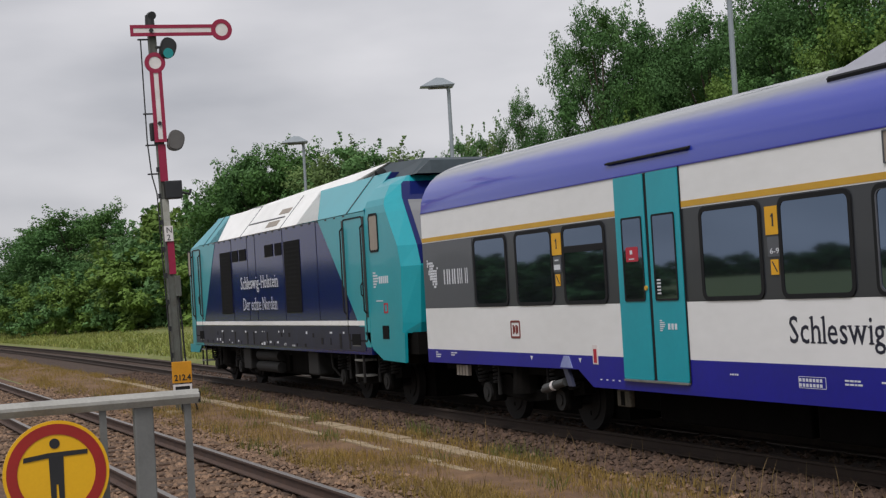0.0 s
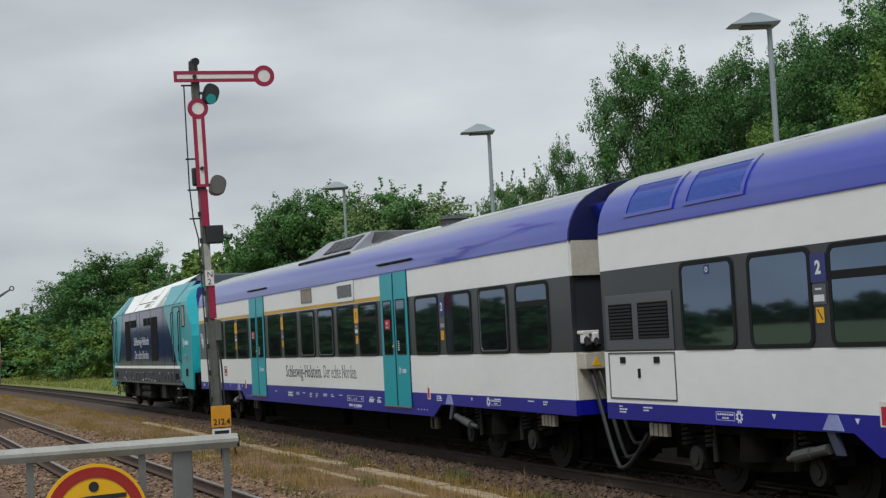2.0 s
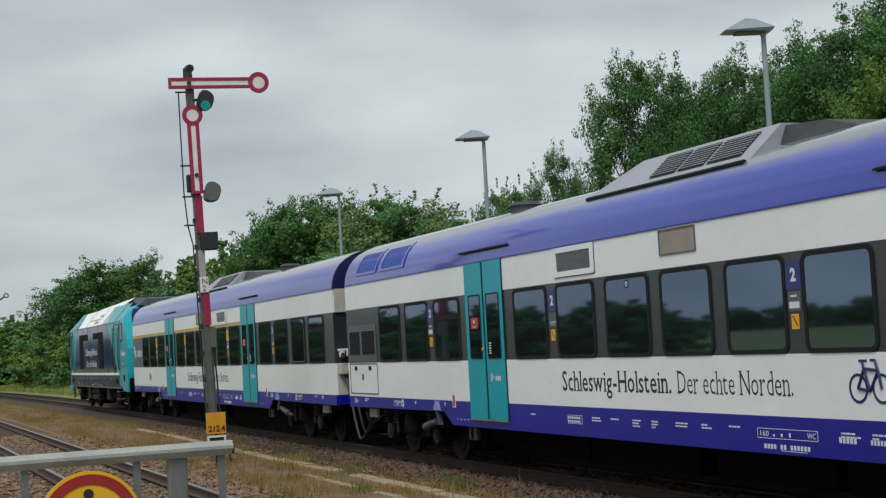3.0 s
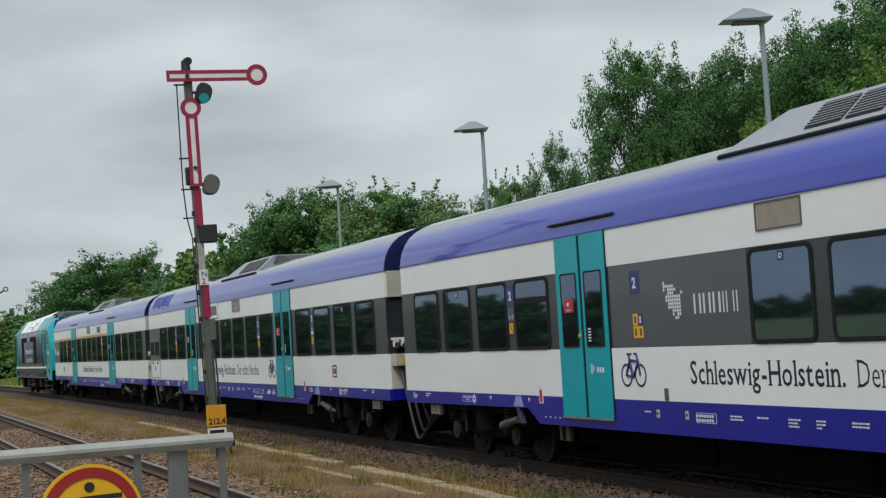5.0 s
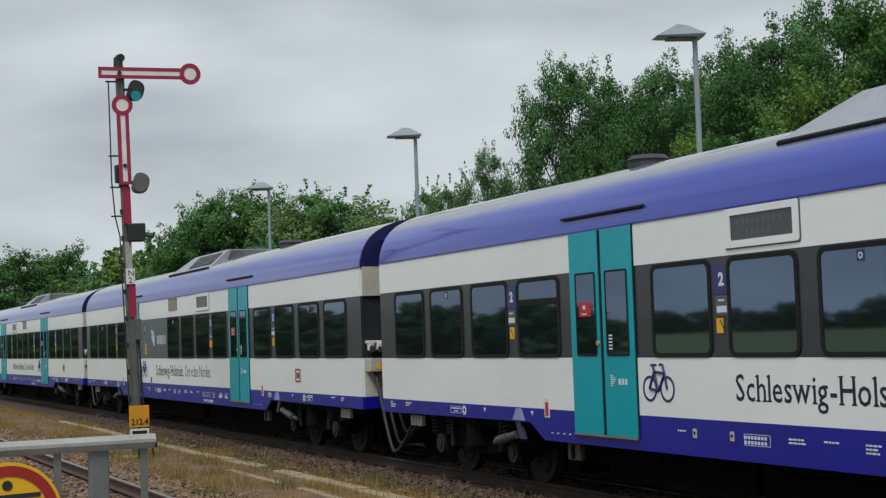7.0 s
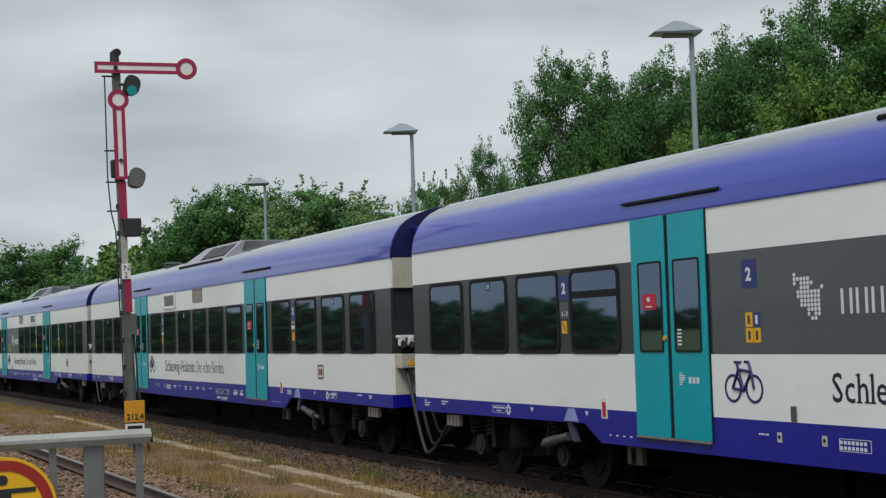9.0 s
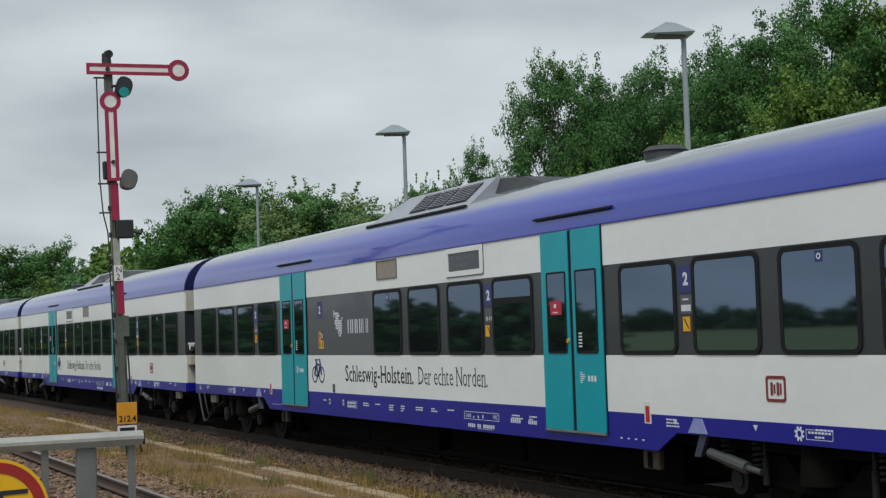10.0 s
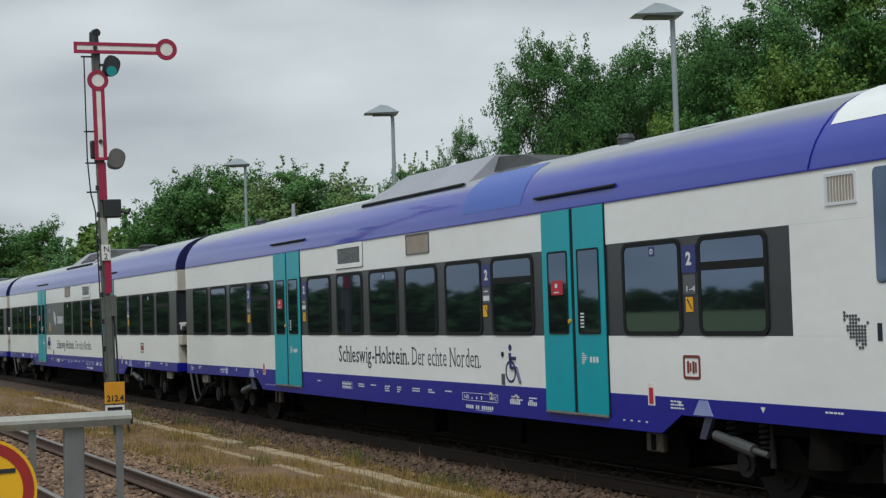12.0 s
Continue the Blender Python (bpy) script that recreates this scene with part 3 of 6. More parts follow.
def bogie(car, o):
    b = root("bogie", "", "")
    for key in ("label", "category"):
        if key in b:
            del b[key]
    b.parent = car
    b.matrix_basis = pose(0, -o, RAIL)
    def frame_make(parent, at):
        bm = bmesh.new()
        for sx in (-1, 1):
            prism(bm, [(-1.75, 0.55), (-1.75, 0.72), (-0.6, 0.74), (-0.4, 0.55), (0.4, 0.55), (0.6, 0.74), (1.75, 0.72), (1.75, 0.55), (0.7, 0.42), (0, 0.36), (-0.7, 0.42)], sx * 0.95, sx * 1.12)
            for y in (-1.25, 1.25):
                box(bm, sx * 0.98, sx * 1.2, y - 0.17, y + 0.17, 0.32, 0.62, 0.03)
                rod(bm, (sx * 1.06, y - 0.28, 0.6), (sx * 1.06, y - 0.28, 0.95), 0.10)
                rod(bm, (sx * 1.06, y + 0.28, 0.6), (sx * 1.06, y + 0.28, 0.95), 0.10)
            rod(bm, (sx * 1.1, 0, 0.5), (sx * 1.1, 0, 1.0), 0.26, 0.22, 14)
        box(bm, -1.0, 1.0, -0.3, 0.3, 0.5, 0.9, 0.03)
        # Added centre block, dark where only shade lies behind the wheels.
        box(bm, -0.58, 0.58, -2.0, 2.0, 0.16, 0.85)
        return part("bogie_frame", bm, CHASSIS, parent, "grimy bogie frame, darkened for shade")
    shared("bframe", frame_make)(b, Matrix())
    def cover_make(parent, at):
        bm = rod(bmesh.new(), (-1.19, 0, 0.46), (-1.235, 0, 0.46), 0.15, seg=16)
        rod(bm, (-1.235, 0, 0.46), (-1.255, 0, 0.46), 0.08, seg=12)
        return part("axlebox_cover", bm, AXLEGREY, parent, "dusty round axlebox cover", at=at)
    def spring_make(parent, at):
        pts = [(-1.10 + 0.085 * math.cos(a), 0.085 * math.sin(a), 0.60 + 0.29 * a / (10 * math.pi)) for a in [math.pi * k / 5 for k in range(51)]]
        return part("coil_spring", tube(bmesh.new(), pts, 0.019, 5), AXLEGREY, parent, "dusty coil spring", at=at)
    def strut_make(parent, at):
        bm = rod(bmesh.new(), (-1.20, 0, 0.44), (-1.20, 0, 0.70), 0.036)
        rod(bm, (-1.20, 0, 0.69), (-1.20, 0, 0.95), 0.024)
        return part("vertical_damper", bm, AXLEGREY, parent, at=at)
    for y in (-1.25, 1.25):
        shared("axlecover", cover_make)(b, pose(0, y, 0))
        shared("strut", strut_make)(b, pose(0, y + (0.42 if y < 0 else -0.42), 0))
        for dy in (-0.28, 0.28):
            shared("spring", spring_make)(b, pose(-0.04, y + dy, 0))
    def damper_make(parent, at):
        bm = rod(bmesh.new(), (-1.33, 1.62, 0.73), (-1.33, 1.30, 0.67), 0.058, seg=12)
        rod(bm, (-1.33, 1.32, 0.675), (-1.32, 0.98, 0.61), 0.068, seg=12)
        rod(bm, (-1.32, 1.0, 0.614), (-1.28, 0.80, 0.575), 0.035)
        bm2 = rod(bmesh.new(), (-1.33, 1.315, 0.673), (-1.329, 1.24, 0.659), 0.071, seg=12)
        part("damper_band", bm2, SIGWHITE, parent, "white band round the damper", at=at)
        return part("damper", bm, DAMPER, parent, "grey hydraulic damper", at=at)
    if car.name.startswith("diesel"):
        pass
    elif o < 12:
        shared("damper", damper_make)(b, Matrix.Diagonal((1, -1, 1, 1)))
    else:
        shared("damper", damper_make)(b, Matrix())
    out = []
    for y in (-1.25, 1.25):
        def wheel_make(parent, at):
            bm = bmesh.new()
            for sx in (-0.7, 0.7):
                rod(bm, (sx - 0.065, 0, 0), (sx + 0.065, 0, 0), 0.44, seg=24)
                rod(bm, (sx - 0.085, 0, 0), (sx + 0.085, 0, 0), 0.30, seg=20)
            rod(bm, (-1.0, 0, 0), (1.0, 0, 0), 0.09)
            for a in range(4):
                c, s = math.cos(a * math.pi / 2), math.sin(a * math.pi / 2)
                for sx in (-0.79, 0.79):
                    box(bm, sx - 0.01, sx + 0.01, 0.2 * c - 0.03, 0.2 * c + 0.03, 0.2 * s - 0.03, 0.2 * s + 0.03)
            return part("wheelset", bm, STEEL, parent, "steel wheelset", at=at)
        out.append(shared("wheelset", wheel_make)(b, pose(0, y, 0.44)))
    return out


WHEELS = []


def sign_label(car, o, number, yellow, lines=1, seats=""):
    """The class sign between two windows."""
    def plate_make(parent, at):
        return part("class_sign", cube(-HALF - 0.008, -HALF, -0.27, 0.0, 2.36, 2.66), YELLOW if yellow else LABELBLUE, parent, "class number sign", at=at)
    pl = shared(("plate", yellow), plate_make)(car, pose(0, -o, 0))
    make = serif_words if yellow else words
    make(number, 0.19, LETTER if yellow else PALE, pl, Matrix(((0, 0, -1, -HALF - 0.009), (-1, 0, 0, -0.09), (0, 1, 0, 2.45), (0, 0, 0, 1))), "numeral", bold=0.003 if yellow else 0.008)
    def sub_make(parent, at):
        bm = cube(-HALF - 0.008, -HALF, -0.25, -0.02, 2.13, 2.34)
        return part("seat_sign", bm, PANEL, parent)
    shared("seatsign", sub_make)(pl, Matrix())
    def bars_make(parent, at):
        bm = cube(-HALF - 0.011, -HALF - 0.008, -0.22, -0.04, 2.16, 2.23)
        box(bm, -HALF - 0.011, -HALF - 0.008, -0.18, -0.07, 2.28, 2.30)
        return part("seat_marking", bm, PALE, parent)
    if seats:
        words(seats, 0.085, PALE, pl, Matrix(((0, 0, -1, -HALF - 0.009), (-1, 0, 0, -0.055), (0, 1, 0, 2.16), (0, 0, 0, 1))), "seat_numbers", 0.16)
    else:
        shared("seatmark", bars_make)(pl, Matrix())
    def yel_make(parent, at):
        bm = cube(-HALF - 0.008, -HALF, -0.14, -0.02, 1.94, 2.10) if lines > 1 else cube(-HALF - 0.008, -HALF, -0.19, -0.06, 1.94, 2.10)
        if lines > 1:
            part("pictogram", cube(-HALF - 0.008, -HALF, -0.27, -0.15, 1.94, 2.10), YELLOW, parent)
        return part("pictogram", bm, YELLOW, parent, "yellow pictogram sticker")
    shared(("yel", lines), yel_make)(pl, Matrix())
    def glyph_make(parent, at):
        bm = bmesh.new()
        prism(bm, [(-0.18, 1.97), (-0.16, 1.97), (-0.08, 2.08), (-0.10, 2.08)], -HALF - 0.010, -HALF - 0.007)
        return part("pictogram_mark", bm, LETTER, parent)
    shared("glyph", glyph_make)(pl, Matrix())


DOTS = ((0,), (0, 1, 2, 3, 4), (0, 2, 3, 4, 5), (2, 3, 4, 8), (1, 2, 3, 4, 5, 6, 7), (1, 2, 3, 4, 5, 6, 7), (2, 3, 4, 5, 6, 7), (2, 3, 4, 5, 6, 7), (4, 5, 6, 7), (4, 6, 7), (5, 6))


def dot_map(bm, o, top, k):
    """The operator's mark, a field of small dots on the flank."""
    for i, cols in enumerate(DOTS):
        for j in cols:
            prism(bm, circle(-o - k * (j * 0.052 + 0.03), top - k * i * 0.043, 0.021 * k, 7), -HALF - 0.007, -HALF)
    return bm


def coach(kind, label):
    """A passenger coach; its origin is its front end at ground level, its length runs to -y."""
    car = root("passenger_coach", label, "train coach", "coaches of the train")
    cab = kind == "cab"
    # core and end walls
    bm = cube(-1.36, 1.36, -LEN + 0.02, -0.02, 0.95, 3.3, 0.02)
    part("body_shell", bm, BAND, car)
    for x0, x1 in ((-1.36, -0.78), (0.78, 1.36)):
        part("end_panel", cube(x0, x1, -LEN - 0.03, -LEN + 0.02, 1.01, 1.68), CREAM, car, "cream end wall panel")
        part("end_panel", cube(x0, x1, -LEN - 0.03, -LEN + 0.02, 2.76, 3.27), CREAM, car, "cream end wall panel")
    # flanks
    def flank(name, z0, z1, mat, o0=0.0, o1=LEN, lab="", out=0.0):
        for s in (-1, 1):
            b = cube(s * 1.34, s * (HALF + out), -o1, -o0, z0, z1)
            part(name, b, mat, car, lab)
    flank("lower_flank", 1.01, 1.68, WHITE, lab="white lower flank")
    flank("upper_flank", 2.76, 3.26, WHITE, lab="white upper flank")
    flank("window_band", 1.681, 2.759, BAND, 0.0, 22.46 if cab else LEN, lab="anthracite window band", out=-0.003)
    if cab:
        flank("cab_flank", 1.681, 2.759, WHITE, 22.465, LEN, lab="white cab flank")
    bm = bmesh.new()
    cut = [(0, 1.01), (0, 0.79), (-5.35, 0.82), (-5.75, 0.60), (-20.1, 0.60), (-20.5, 0.82), (-LEN, 0.79), (-LEN, 1.01)]
    for s in (-1, 1):
        prism(bm, cut, s * 1.36, s * (HALF + 0.002))
    part("skirt", bm, SKIRT, car, "royal blue skirt")
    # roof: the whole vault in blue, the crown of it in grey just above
    part("roof", arc_shell(bmesh.new(), 0.0, LEN, ARC), ROOF, car, "blue bowed roof turning grey at the crown")
    part("drip_edge", cube(-HALF - 0.012, -HALF, -LEN, 0, 3.252, 3.268), SKIRT, car)
    # under the floor: boxes reach low, their black standing in for deep shade
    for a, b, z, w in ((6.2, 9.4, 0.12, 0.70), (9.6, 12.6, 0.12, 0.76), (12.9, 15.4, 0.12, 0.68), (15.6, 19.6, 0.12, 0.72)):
        part("underfloor_box", cube(-w, w, -b, -a, z, 0.64, 0.03), CHASSIS, car, "grimy underfloor box coloured black for deep shade")
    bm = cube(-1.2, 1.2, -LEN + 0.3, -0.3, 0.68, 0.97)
    # Added centre block: fills the view through with black in place of shade.
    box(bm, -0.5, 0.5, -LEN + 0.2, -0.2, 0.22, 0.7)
    part("underframe", bm, CHASSIS, car, "black underframe with a shade-filling centre block")
    for o in (3.2, LEN - 3.2):
        WHEELS.extend(bogie(car, o))
    # sand pipe and hanger at the bogies
    for o, e in ((5.0, -1), (20.9, 1)):
        part("bracket", prism(bmesh.new(), [(-o - 0.19, 0.835), (-o - 0.10, 0.995), (-o + 0.05, 0.995), (-o + 0.17, 0.835)], -HALF - 0.010, -HALF + 0.004), BRACKET, car, "pale blue-grey damper bracket")
        part("damper_arm", prism(bmesh.new(), [(-o - 0.09 * e - 0.07, 0.84), (-o - 0.09 * e + 0.07, 0.84), (-o + 0.05 * e + 0.06, 0.58), (-o + 0.05 * e - 0.06, 0.58)], -1.38, -1.33), BRACKETDARK, car, "dull blue-grey damper arm")
        for q in (o + 1.05 * e, o - 0.42 * e):
            part("triangle_mark", prism(bmesh.new(), [(-q, 0.91), (-q + 0.04, 0.97), (-q - 0.04, 0.97)], -HALF - 0.006, -HALF), PALE, car)
        if (kind, e) in (("cab", 1), ("first", -1)):
            continue
        q, teeth = o + 1.75 * e, []
        for i in range(16):
            rr = 0.075 if i % 2 else 0.052
            for d in (-0.09, 0.09):
                a = 2 * math.pi * (i + d * 4) / 16
                teeth.append((-q + rr * math.cos(a), 0.915 + rr * math.sin(a)))
        part("cog_mark", ringed(bmesh.new(), teeth, circle(-q, 0.915, 0.032, 32), -HALF - 0.006, -HALF), PALE, car, "small white cog mark")
        bm = ringed(bmesh.new(), rounded(-q - 0.30 * e - 0.2, -q - 0.30 * e + 0.2, 0.865, 0.965, 0.005, 1), rounded(-q - 0.30 * e - 0.195, -q - 0.30 * e + 0.195, 0.87, 0.96, 0.005, 1), -HALF - 0.004, -HALF)
        for i in range(7):
            box(bm, -HALF - 0.005, -HALF, -q - 0.30 * e - 0.17 + i * 0.05, -q - 0.30 * e - 0.135 + i * 0.05, 0.925, 0.945)
        for i in range(3):
            box(bm, -HALF - 0.005, -HALF, -q - 0.30 * e - 0.07 + i * 0.05, -q - 0.30 * e - 0.035 + i * 0.05, 0.885, 0.903)
        tagged(part("lifting_note", bm, PALE, car, "small white lifting note"), kind="stuff")
    for o in (1.15, LEN - 1.2):
        bm = bmesh.new()
        for i in range(4):
            box(bm, -1.3, -1.24, -o - 0.24 + i * 0.12, -o - 0.15 + i * 0.12, 0.60, 0.76)
        part("grid_plate", bm, VENT, car, "small pale grid plate")
    for o in (6.3, 19.75):
        hp = part("hanger_plate", cube(-1.28, -1.20, -o - 0.17, -o + 0.17, 0.36, 0.58, 0.02), GRIME, car, "grimy pale plate under the skirt")
        part("hanger_slot", cube(-1.285, -1.275, -o - 0.04, -o + 0.06, 0.38, 0.56), CHASSIS, hp)
    for o in {"bike": (9.25, 9.95), "cab": (15.85, 16.6), "plain": (9.25, 9.95)}.get(kind, ()):
        sk = part("socket_label", cube(-HALF - 0.006, -HALF, -o - 0.075, -o, 0.80, 0.90, 0.002), CREAM, car, "small cream socket label")
        part("socket_hole", rod(bmesh.new(), (-HALF - 0.009, -o - 0.037, 0.855), (-HALF - 0.004, -o - 0.037, 0.855), 0.02, seg=10), RUBBER, sk)
    if kind in ("bike", "cab"):
        part("call_box", cube(-HALF - 0.02, -HALF, -(9.5 if kind == "bike" else 16.25) - 0.08, -(9.5 if kind == "bike" else 16.25), 1.02, 1.17, 0.006), PANEL, car, "small grey call box")
    # the coupling end: bellows, connector box, jumper cable
    if not cab:
        bm = bmesh.new()
        for i in range(7):
            o = LEN + 0.05 + i * 0.125
            for k, grow in ((0, 1.0), (1, 0.95)):
                ring = [(-0.80 * grow, 0.92), (-0.80 * grow, 3.62 * grow), (-0.72 * grow, 3.95 * grow), (-0.5, 4.05 * grow), (0.5, 4.05 * grow), (0.72 * grow, 3.95 * grow), (0.80 * grow, 3.62 * grow), (0.80 * grow, 0.92)]
                prism(bm, ring, -o - 0.0625 * (k + 1), -o - 0.0625 * k, "y")
        part("gangway_bellows", bm, RUBBER, car, "black folded gangway bellows")
        end = [(-x * 0.996, z - 0.004) for x, z in ARC] + [(x * 0.996, z - 0.004) for x, z in ARC[-2::-1]]
        part("roof_end", prism(bmesh.new(), end, -LEN - 0.03, -LEN + 0.01, "y"), ROOFEND, car, "dark blue end of the roof")
        part("deflector", prism(bmesh.new(), [(-1.02, 3.74), (-0.82, 3.80), (-0.82, 3.56), (-0.9, 3.5)], -LEN - 0.22, -LEN - 0.03, "y"), ROOF, car, "small blue deflector")
        part("end_skirt", cube(-1.36, -0.9, -LEN - 0.03, -LEN + 0.02, 0.80, 1.0), SKIRT, car)
        bm = cube(-1.34, -0.99, -LEN - 0.24, -LEN, 1.44, 1.67, 0.015)
        jb = part("connector_box", bm, CREAM, car, "cream electrical connector box")
        part("warning_triangle", prism(bmesh.new(), [(-1.24, 1.485), (-1.09, 1.485), (-1.165, 1.615)], -LEN - 0.246, -LEN - 0.24, "y"), YELLOW, jb)
        bm = cube(-1.34, -1.08, -LEN - 0.2, -LEN - 0.02, 1.93, 1.98, 0.01)
        box(bm, -1.33, -1.23, -LEN - 0.2, -LEN - 0.08, 1.80, 1.95, 0.02)
        box(bm, -1.19, -1.09, -LEN - 0.22, -LEN - 0.1, 1.81, 1.95, 0.02)
        sock = part("jumper_socket", bm, SIGWHITE, car, "white jumper sockets")
        for xx in (-1.28, -1.14):
            part("plug", rod(bmesh.new(), (xx, -LEN - 0.16, 1.88), (xx, -LEN - 0.27, 1.76), 0.045), RUBBER, sock, "black plug")
        for dx, y0, low, r in ((0.0, 0.10, 0.10, 0.03), (0.10, 0.16, 0.24, 0.028), (0.22, 0.20, 0.42, 0.026)):
            pts = []
            for u in [a / 22 for a in range(23)]:
                z = low + (1.44 - low) * math.cos(math.pi * u / 1.2) ** 1.4 if u < 0.6 else low + (0.60 - low) * (1 - math.cos(math.pi * (u - 0.6) / 0.8))
                pts.append((-1.22 + dx + 0.12 * u, -LEN - y0 - (1.5 - y0) * u ** 1.5, z))
            part("jumper_cable", tube(bmesh.new(), pts, r), CABLE, car, "hanging dusty black jumper cable")
    # windows
    skip = {"first": {0}, "louvre": {0}, "bike": {4, 5}, "plain": set(), "cab": {12, 13}}[kind]
    sashes = {"first": {3, 9, 13}, "louvre": {3, 13}, "bike": {3, 9, 13}, "plain": {3, 13}, "cab": {3, 9, 11}}[kind]
    for i, (a, b) in enumerate(SLOTS):
        if i not in skip:
            win = window_at(car, a, b, i in sashes)
            if i in ((6, 10) if kind == "cab" else (1, 6, 12)) and kind != "first":
                st = part("sticker", cube(-HALF - 0.009, -HALF - 0.004, -0.66, -0.55, 2.57, 2.68), LABELBLUE, win, "small dark sticker")
                part("sticker_ring", ringed(bmesh.new(), circle(-0.605, 2.625, 0.032, 14), circle(-0.605, 2.625, 0.018, 14), -HALF - 0.011, -HALF - 0.008), PALE, st)
    if kind == "first":
        for i in (6, 7, 12):
            a, b = SLOTS[i]
            part("window_trim", ringed(bmesh.new(), rounded(-b + 0.02, -a - 0.02, 1.725, 2.695, 0.08), rounded(-b + 0.04, -a - 0.04, 1.745, 2.69, 0.07), -HALF - 0.015, -HALF), PANEL, car, "grey window trim")
    if kind == "cab":
        seg = [(x + 0.003, z + 0.002) for x, z in ARC[1:7]]
        bm = bmesh.new()
        va, vb = [bm.verts.new((-x, -15.1, z)) for x, z in seg], [bm.verts.new((-x, -16.9, z)) for x, z in seg]
        for i in range(len(seg) - 1):
            bm.faces.new((va[i], va[i + 1], vb[i + 1], vb[i])).smooth = True
        part("roof_patch", bm, ROOFPATCH, car, "newer blue roof patch")
    for a, b in (D1, D2):
        door_at(car, a, b)
    # signs
    for o, n in {"first": ((4.79, "1"), (9.79, "1"), (15.72, "1"), (20.62, "2")), "louvre": ((4.79, "2"), (9.76, "2"), (15.72, "2"), (20.64, "2")),
                 "bike": ((4.80, "2"), (15.76, "2"), (20.66, "2")), "plain": ((4.79, "2"), (9.78, "2"), (20.64, "2")),
                 "cab": ((4.79, "2"), (8.2, "2"), (15.72, "2"), (20.61, "2"))}[kind]:
        sign_label(car, o, n, n == "1", 2 if kind in ("bike", "plain", "cab") and 8.5 < o < 17 else 1, {("first", 20.62): "15-21", ("louvre", 9.76): "12-17", ("bike", 15.76): "8-11", ("cab", 4.79): "9-15", ("cab", 20.61): "1-4", ("bike", 4.80): "1-7", ("first", 9.79): "6-9"}.get((kind, o), ""))
    if kind == "first":
        part("gold_stripe", cube(-HALF - 0.004, -HALF, -17.5, 0, 2.775, 2.845), GOLD, car, "gold first-class stripe")
        part("end_stripe_panel", cube(-HALF - 0.002, -HALF, -2.05, -0.004, 1.684, 2.756), PANEL, car, "slate grey panel")
    if kind == "bike":
        part("grey_panel", cube(-HALF - 0.002, -HALF, -11.5, -8.2, 1.684, 2.756), PANEL, car, "slate grey panel")
        part("class_sign", cube(-HALF - 0.004, -HALF, -9.02, -8.76, 2.36, 2.66), LABELBLUE, car, "class number sign")
        words("2", 0.19, PALE, car, side(8.83, 2.44, 0.006), "numeral", bold=0.006)
        for o, z, m in ((8.80, 1.80, YELLOW), (8.93, 1.80, YELLOW), (8.80, 1.96, YELLOW), (8.93, 1.96, LABELBLUE)):
            pc = part("pictogram", cube(-HALF - 0.006, -HALF, -o - 0.12, -o, z, z + 0.15), m, car, "small pictogram sticker")
            part("symbol", cube(-HALF - 0.008, -HALF, -o - 0.08, -o - 0.04, z + 0.03, z + 0.12), PALE if m is LABELBLUE else BAND, pc)
    if kind in ("first", "bike"):
        o = 0.16 if kind == "first" else 9.6
        bm = bmesh.new()
        dot_map(bm, o, 2.46, 1.0)
        part("operator_mark", bm, PALE, car, "pale dotted operator mark")
        bm = bmesh.new()
        for j in range(5):
            u = o + 0.72 + j * 0.215
            ww = 0.16 if j < 3 else 0.09
            wide = 0.034 if j < 3 else 0.018
            for q in (0.0, ww - wide):
                box(bm, -HALF - 0.007, -HALF, -u - q - wide, -u - q, 2.06, 2.30)
        part("operator_wordmark", bm, PALE, car, "pale bars of the operator mark")
    if kind == "louvre":
        fr = part("equipment_panel", cube(-HALF - 0.01, -HALF, -1.88, -0.1, 1.70, 2.42, 0.004), PANEL, car, "slate grey equipment panel")
        for a, b in ((0.2, 0.85), (1.0, 1.78)):
            bm = cube(-HALF - 0.013, -HALF, -b, -a, 1.84, 2.30)
            part("grille", bm, BLACKOUT, fr, "black ventilation grille")
            bm = bmesh.new()
            for i in range(10):
                prism(bm, [(-HALF - 0.012, 1.86 + i * 0.044), (-HALF - 0.022, 1.85 + i * 0.044), (-HALF - 0.012, 1.88 + i * 0.044)], -b + 0.02, -a - 0.02, "y")
            part("louvre_slats", bm, RUBBER, fr)
        hp = part("hatch", ringed(bmesh.new(), rounded(-1.88, -0.12, 1.06, 1.67, 0.01, 1), rounded(-1.86, -0.14, 1.08, 1.65, 0.01, 1), -HALF - 0.008, -HALF), PANEL, car, "hatch with dark latches")
        bm = bmesh.new()
        for u in (0.45, 1.35):
            box(bm, -HALF - 0.012, -HALF, -u - 0.14, -u, 1.53, 1.61)
        box(bm, -HALF - 0.012, -HALF, -0.98, -0.92, 1.34, 1.46)
        part("latch", bm, RUBBER, hp)
        for a, b in ((0.72, 2.0), (2.25, 3.6)):
            zs = [3.42 + 0.046 * k for k in range(11)]
            skin = [(float(np.interp(z, [q[1] for q in ARC], [q[0] for q in ARC])), z) for z in zs]
            bm = bmesh.new()
            for i in range(1, 9):
                (xa, za), (xb, zb) = skin[i], skin[i + 1]
                prism(bm, [(-xa + 0.02, za), (-xa - 0.004, za), (-xb - 0.004, zb), (-xb + 0.02, zb)], -b + 0.08, -a - 0.08, "y")
            lv = part("roof_louvre", bm, LOUVRE, car, "blue louvred roof vent")
            bm = bmesh.new()
            for i in range(34):
                u = a + 0.11 + i * (b - a - 0.24) / 33
